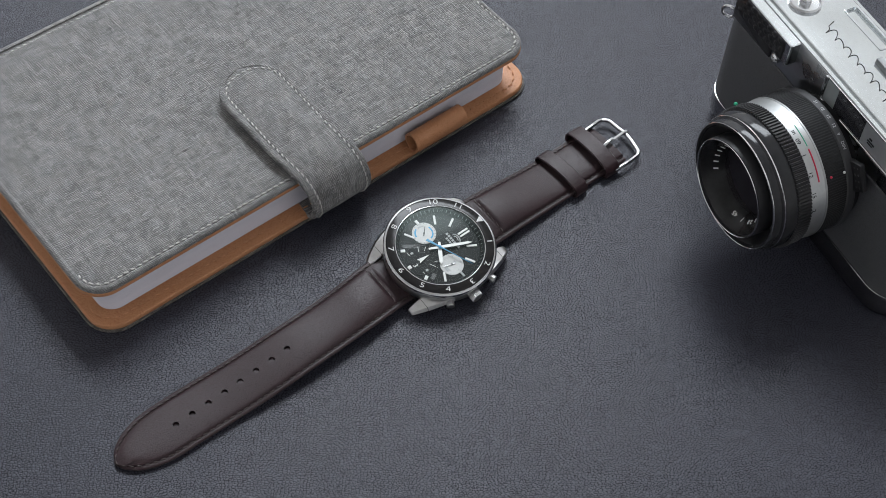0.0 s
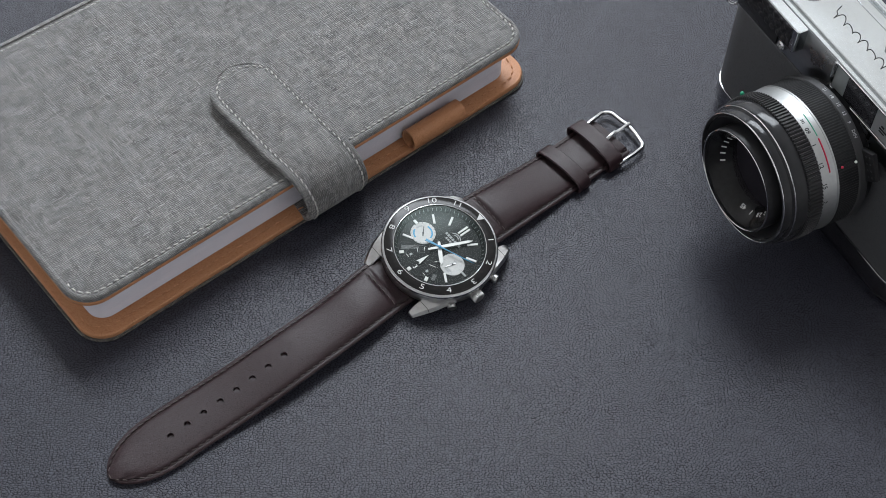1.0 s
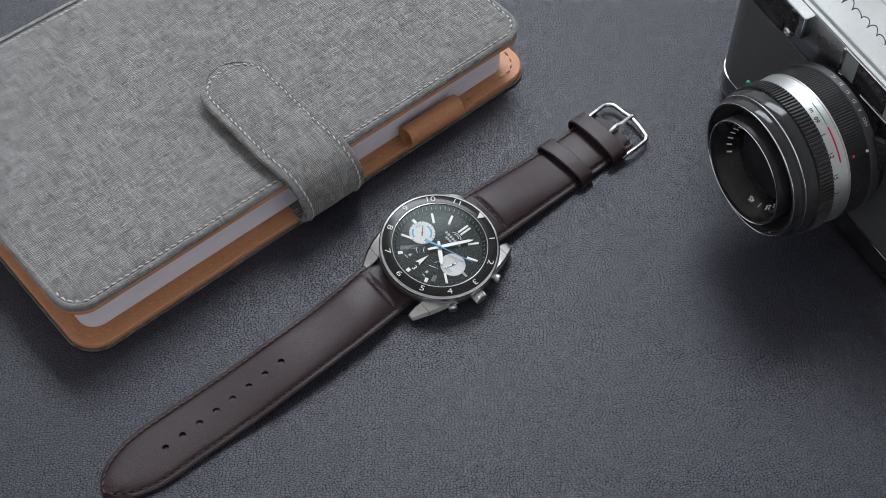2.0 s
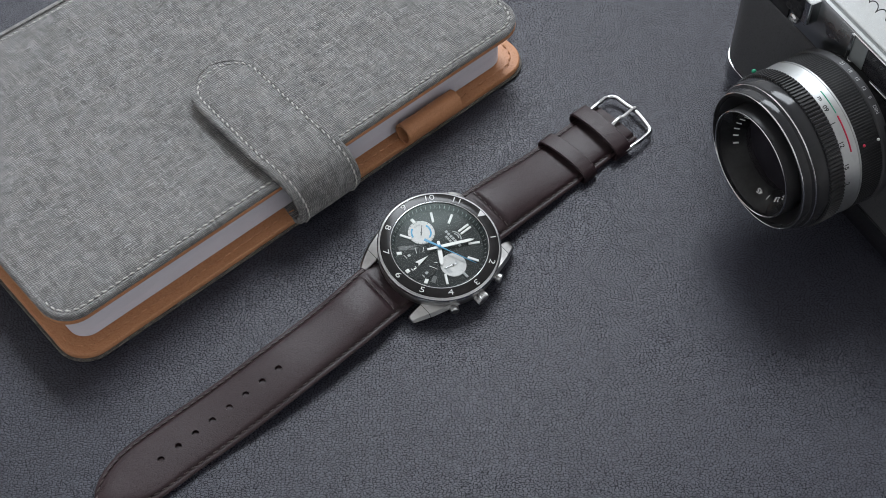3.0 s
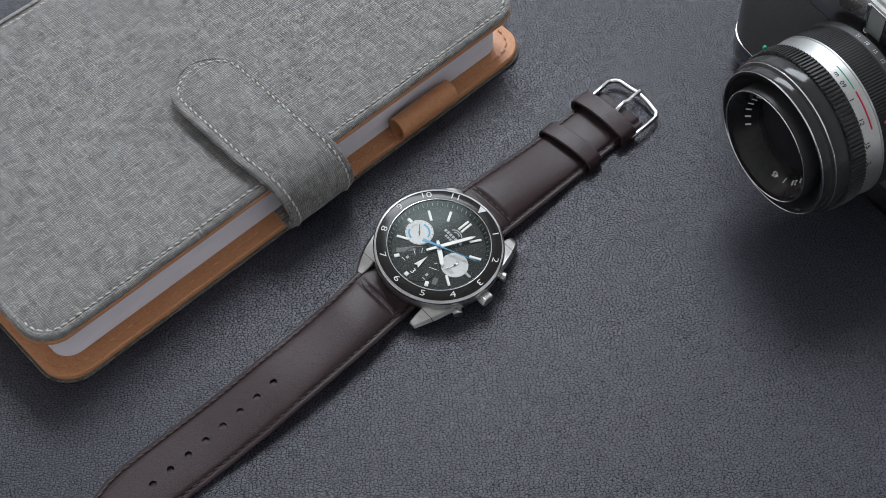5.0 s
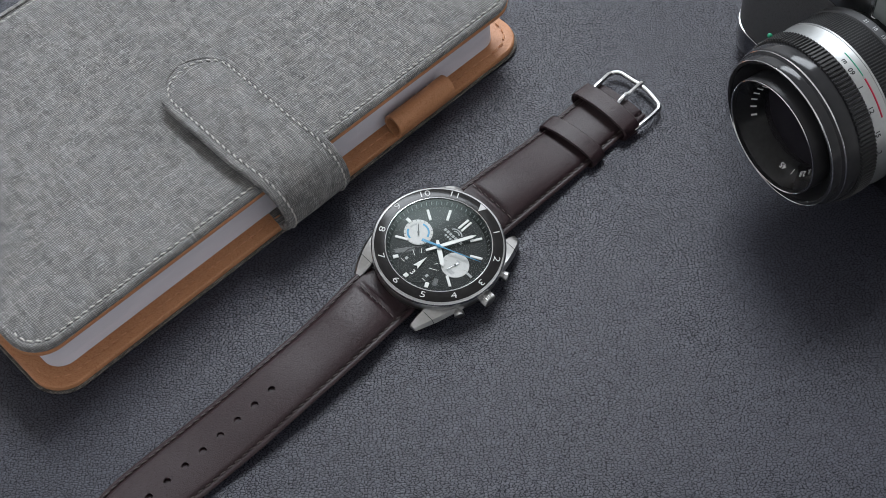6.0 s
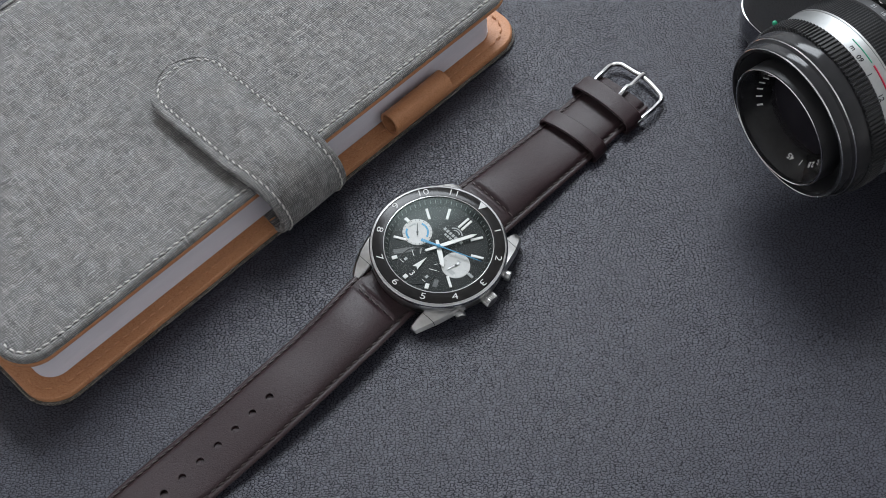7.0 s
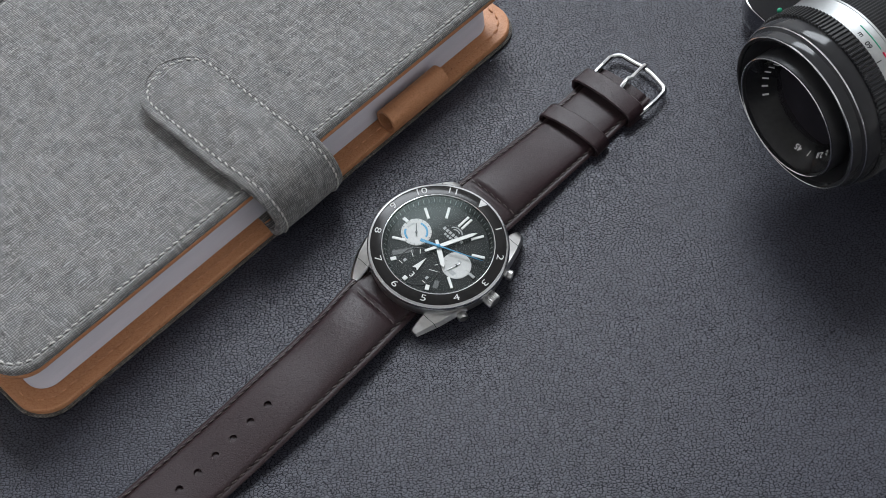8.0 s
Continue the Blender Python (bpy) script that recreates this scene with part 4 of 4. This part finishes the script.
    b = lathe([(0.0, 0), (0.0060, 0), (0.0060, 0.0010), (0.0054, 0.0015), (0.0050, 0.0008), (0.0022, 0.0007), (0.0020, 0.0024), (0.0015, 0.0028), (0, 0.0028)], 48)
    part("rewind_knob", b, CHROME, body, "round chrome rewind knob", Matrix.Translation((-0.0392, 0.0118, T - 0.0002)))
    win = part("counter_window", loft([[(x, y, z) for x, y in round_rect(-0.0305 + i, -0.0085 - i, 0.0222 + i, 0.0280 - i, 0.0008, 3)] for i, z in ((0, T - 0.0002), (0, T + 0.00022), (0.0002, T + 0.0003), (0.0006, T + 0.0003), (0.0012, T - 0.0016), (0.0010, T - 0.0024), (0.0004, T - 0.0002))], loop=True), SATIN, body, "chrome rim of a recessed window", angle=12)
    part("counter_glass", slab(-0.0296, -0.0094, 0.0231, 0.0271, 0.0004, [(0, T - 0.0025), (0, T - 0.0018), (0.0003, T - 0.0017)], 3), BLACK_GLOSS, win, "dark recessed glass")
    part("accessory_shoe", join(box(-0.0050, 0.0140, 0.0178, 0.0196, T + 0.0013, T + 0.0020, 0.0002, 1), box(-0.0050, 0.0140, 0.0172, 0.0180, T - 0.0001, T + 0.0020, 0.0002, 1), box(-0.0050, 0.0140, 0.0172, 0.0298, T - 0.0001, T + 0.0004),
                                box(-0.0050, 0.0140, 0.0270, 0.0290, T + 0.0013, T + 0.0020, 0.0002, 1), box(-0.0050, 0.0140, 0.0288, 0.0298, T - 0.0001, T + 0.0020, 0.0002, 1)), SHADED_SATIN, body, "chrome accessory shoe rails", angle=8)
    mark = [(-0.0272, 0.0158, T + 0.00008), (-0.0260, 0.0128, T + 0.00008)]
    for k in range(260):
        f = k / 259
        a = f * math.tau * 9.0
        tall = 0.85 + 0.35 * math.sin(a * 0.37) + 0.7 * smooth(0.10, 0.0, f) + 0.8 * smooth(0.86, 0.93, f)
        lean = -math.sin(a)
        mark.append((-0.0254 + 0.0390 * f + 0.0007 * math.cos(a) - 0.0006 * lean, 0.0122 - 0.0012 * f + 0.00145 * lean * tall, T + 0.00008))
    part("written_mark", tube(mark, 0.00016, 6, flat=0.5), BLACK_SATIN, body, "thin dark looping stroke engraved on the plate")
    # strap lug at the end
    b = tube([(0.0026 * math.cos(a), 0, 0.0026 * math.sin(a)) for a in (math.tau * k / 24 for k in range(24))], 0.0006, 8, closed=True)
    part("strap_lug", b, CHROME, body, "round chrome strap lug", Matrix.Translation((-0.0692, 0.0060, 0.0475)) @ Matrix.Rotation(radians(35), 4, "Z"))

    # lens, turned about the axis pointing away from the body
    L = Matrix.Translation((-0.0008, 0, 0.0401)) @ Matrix.Rotation(radians(90), 4, "X")

    def ring(name, prof, mat, label, parent=body, seg=128, loop=True):
        return part(name, lathe(prof, seg, loop), mat, parent, label, L)

    ring("lens_flange", [(0.010, -0.001), (0.0244, -0.001), (0.0246, 0.0052), (0.0240, 0.0056), (0.010, 0.0056)], RING_BLACK, "black lens flange")
    din = ring("speed_scale", [(0.010, 0.0034), (0.0264, 0.0034), (0.0266, 0.0037), (0.0265, 0.0062), (0.0260, 0.0066), (0.010, 0.0066)], GREY_METAL, "dull dark metal film speed scale")

    def geared(r0, r1, z0, z1, n):
        prof = []
        for z, k in ((z0, 0.96), (z0 + 0.0003, 1), (z1 - 0.0003, 1), (z1, 0.96)):
            prof.append([((r0 if j % 4 < 2 else r1) * k * math.cos(math.tau * (j + (0.3 if j % 2 else 0)) / (4 * n)), (r0 if j % 4 < 2 else r1) * k * math.sin(math.tau * (j + (0.3 if j % 2 else 0)) / (4 * n)), z) for j in range(4 * n)])
        return loft(prof)
    part("aperture_ring", geared(0.0262, 0.02610, 0.0065, 0.0150, 170), RING_BLACK, body, "black finely ribbed setting ring", L, 20)
    dist = ring("distance_ring", [(0.010, 0.0148), (0.0263, 0.0148), (0.0263, 0.0154), (0.0261, 0.0155), (0.0260, 0.0160), (0.0260, 0.0212), (0.010, 0.0212)], ALU, "bright aluminium distance scale ring")
    part("focus_ring", geared(0.0264, 0.0259, 0.0211, 0.0268, 124), BLACK_SATIN, body, "black ribbed focusing ring", L, 20)
    ring("front_barrel", [(0.0222, 0.0266), (0.0254, 0.0266), (0.0254, 0.0306), (0.0249, 0.0314), (0.0240, 0.0322), (0.0238, 0.0346), (0.0234, 0.0352), (0.0226, 0.0352), (0.0222, 0.0346)], BLACK_GLOSS, "glossy black front barrel")
    ring("inner_hood", [(0.012, 0.0268), (0.0222, 0.0268), (0.0222, 0.0345), (0.0200, 0.0318), (0.0187, 0.0310), (0.0186, 0.0374), (0.0184, 0.0378), (0.0179, 0.0378), (0.0178, 0.0370), (0.0177, 0.0330), (0.0170, 0.0290), (0.012, 0.0280)], HOOD_BLACK, "dull black inner lens hood")
    ring("name_ring", [(0.0178, 0.0368), (0.0170, 0.0362), (0.0128, 0.0312), (0.0125, 0.0300), (0.0118, 0.0290), (0.0178, 0.0290)], NAME_BLACK, "black lens name ring")
    for r, z in ((0.02485, 0.0314), (0.0235, 0.03515), (0.01835, 0.03785)):
        ring("bright_line", [(r + 0.00014, z - 0.00018), (r + 0.00018, z + 0.00004), (r - 0.00006, z + 0.00020), (r - 0.00022, z - 0.00002)], CHROME, "thin bright edge line")
    ring("lens_element", [(0.0127, 0.0298), (0.0120, 0.0302), (0.008, 0.0311), (0.004, 0.0315), (0.0, 0.0316)], LENS_GLASS, "dark coated front lens", loop=False)

    def on_face(deg, r, z, turn=0):
        a = radians(deg)
        return Matrix.Translation((r * math.cos(a), r * math.sin(a), z)) @ Matrix.Rotation(a - math.pi / 2 + radians(turn), 4, "Z")

    for body_text, deg in (("1:", -25), ("2.8", -41), ("/", -61), ("45", -79)):
        b = lettering(body_text, 0.0025, 0.00006, 0.00003)
        b.transform(on_face(deg, 0.0141, 0.03290) @ Matrix.Rotation(radians(50), 4, "X"))
        part("lettering", b, WHITE, body, "white lens lettering " + body_text, L)
    for k in range(7):
        b = box(-0.00030, 0.00030, -0.0009, 0.0009, 0, 0.00006)
        b.transform(on_face(-157 - 12.5 * k, 0.0141, 0.03290) @ Matrix.Rotation(radians(50), 4, "X"))
        part("name_bar", b, WHITE, body, "small white bar", L)

    def on_band(deg, r, z):
        """Tangent to the barrel, tops of the letters towards the front."""
        a = radians(deg)
        out = Vector((math.cos(a), math.sin(a), 0))
        up = Vector((0, 0, 1))
        right = up.cross(out)
        m = Matrix((right, up, out)).transposed().to_4x4()
        return Matrix.Translation(out * r + up * z) @ m

    for txt, deg, z in (("m", 81, 0.0195), ("09", 73, 0.0200), ("1", 61.5, 0.0203), ("12", 46, 0.0203), ("15", 29.5, 0.0203), ("2", 15.5, 0.0203)):
        b = lettering(txt, 0.0022, 0.00006, 0.00003)
        b.transform(on_band(deg, 0.02602, z) @ Matrix.Rotation(math.pi, 4, "Z"))
        part("scale_figure", b, BLACK_MATT, dist, "black distance figure " + txt, L)
    for txt, deg in (("DIN", 58), ("9", 67), ("12", 74.5), ("15", 82.5), ("18", 90.5), ("21", 98.5)):
        b = lettering(txt, 0.0017, 0.00006, 0.00002)
        b.transform(on_band(deg, 0.02657, 0.0050) @ Matrix.Rotation(math.pi, 4, "Z"))
        part("scale_figure", b, GREYPRINT, din, "pale grey film speed figure " + txt, L)
    for deg0, deg1, z, mat, r, lab in ((38.5, 65, 0.0177, RED, 0.00027, "red scale line"), (67, 86, 0.0177, GREEN, 0.00016, "green scale line")):
        pts = [(0.02605 * math.cos(radians(a)), 0.02605 * math.sin(radians(a)), z) for a in np.linspace(deg0, deg1, 16)]
        part("scale_line", tube(pts, r, 6), mat, dist, lab, L)
    for deg, r, z, mat, lab in ((143, 0.0268, 0.0240, GREEN, "green index mark"), (38.5, 0.0262, 0.0128, RED, "red index dot"), (38.5, 0.0264, 0.0074, WHITE, "white index dot")):
        b = bmesh.new()
        bmesh.ops.create_uvsphere(b, u_segments=12, v_segments=8, radius=0.0008 if mat is GREEN else 0.0005)
        b.transform(Matrix.Translation((r * math.cos(radians(deg)), r * math.sin(radians(deg)), z)))
        part("index_dot", b, mat, body, lab, L)
    # dotted setting tab beside the lens
    tab = part("setting_tab", prism([(0.0250 + 0.0062 * (k in (1, 2)), (-0.006, -0.005, 0.005, 0.006)[k]) for k in (0, 1, 2, 3)], 0.0022, 0.0044, 0.0005, 2), BLACK_MATT, body, "black setting tab", L @ Matrix.Rotation(radians(33), 4, "Z"))
    for i in range(2):
        for j in range(4):
            b = lathe([(0.0, 0.0), (0.00042, 0.0), (0.0003, 0.00012), (0.0, 0.00014)], 10)
            b.transform(Matrix.Rotation(radians(33), 4, "Z") @ Matrix.Translation((0.0280 + 0.0017 * i, -0.0036 + 0.0024 * j, 0.0044)))
            part("dot", b, GREY_METAL, tab, "", L)
    return body


build_film_camera()
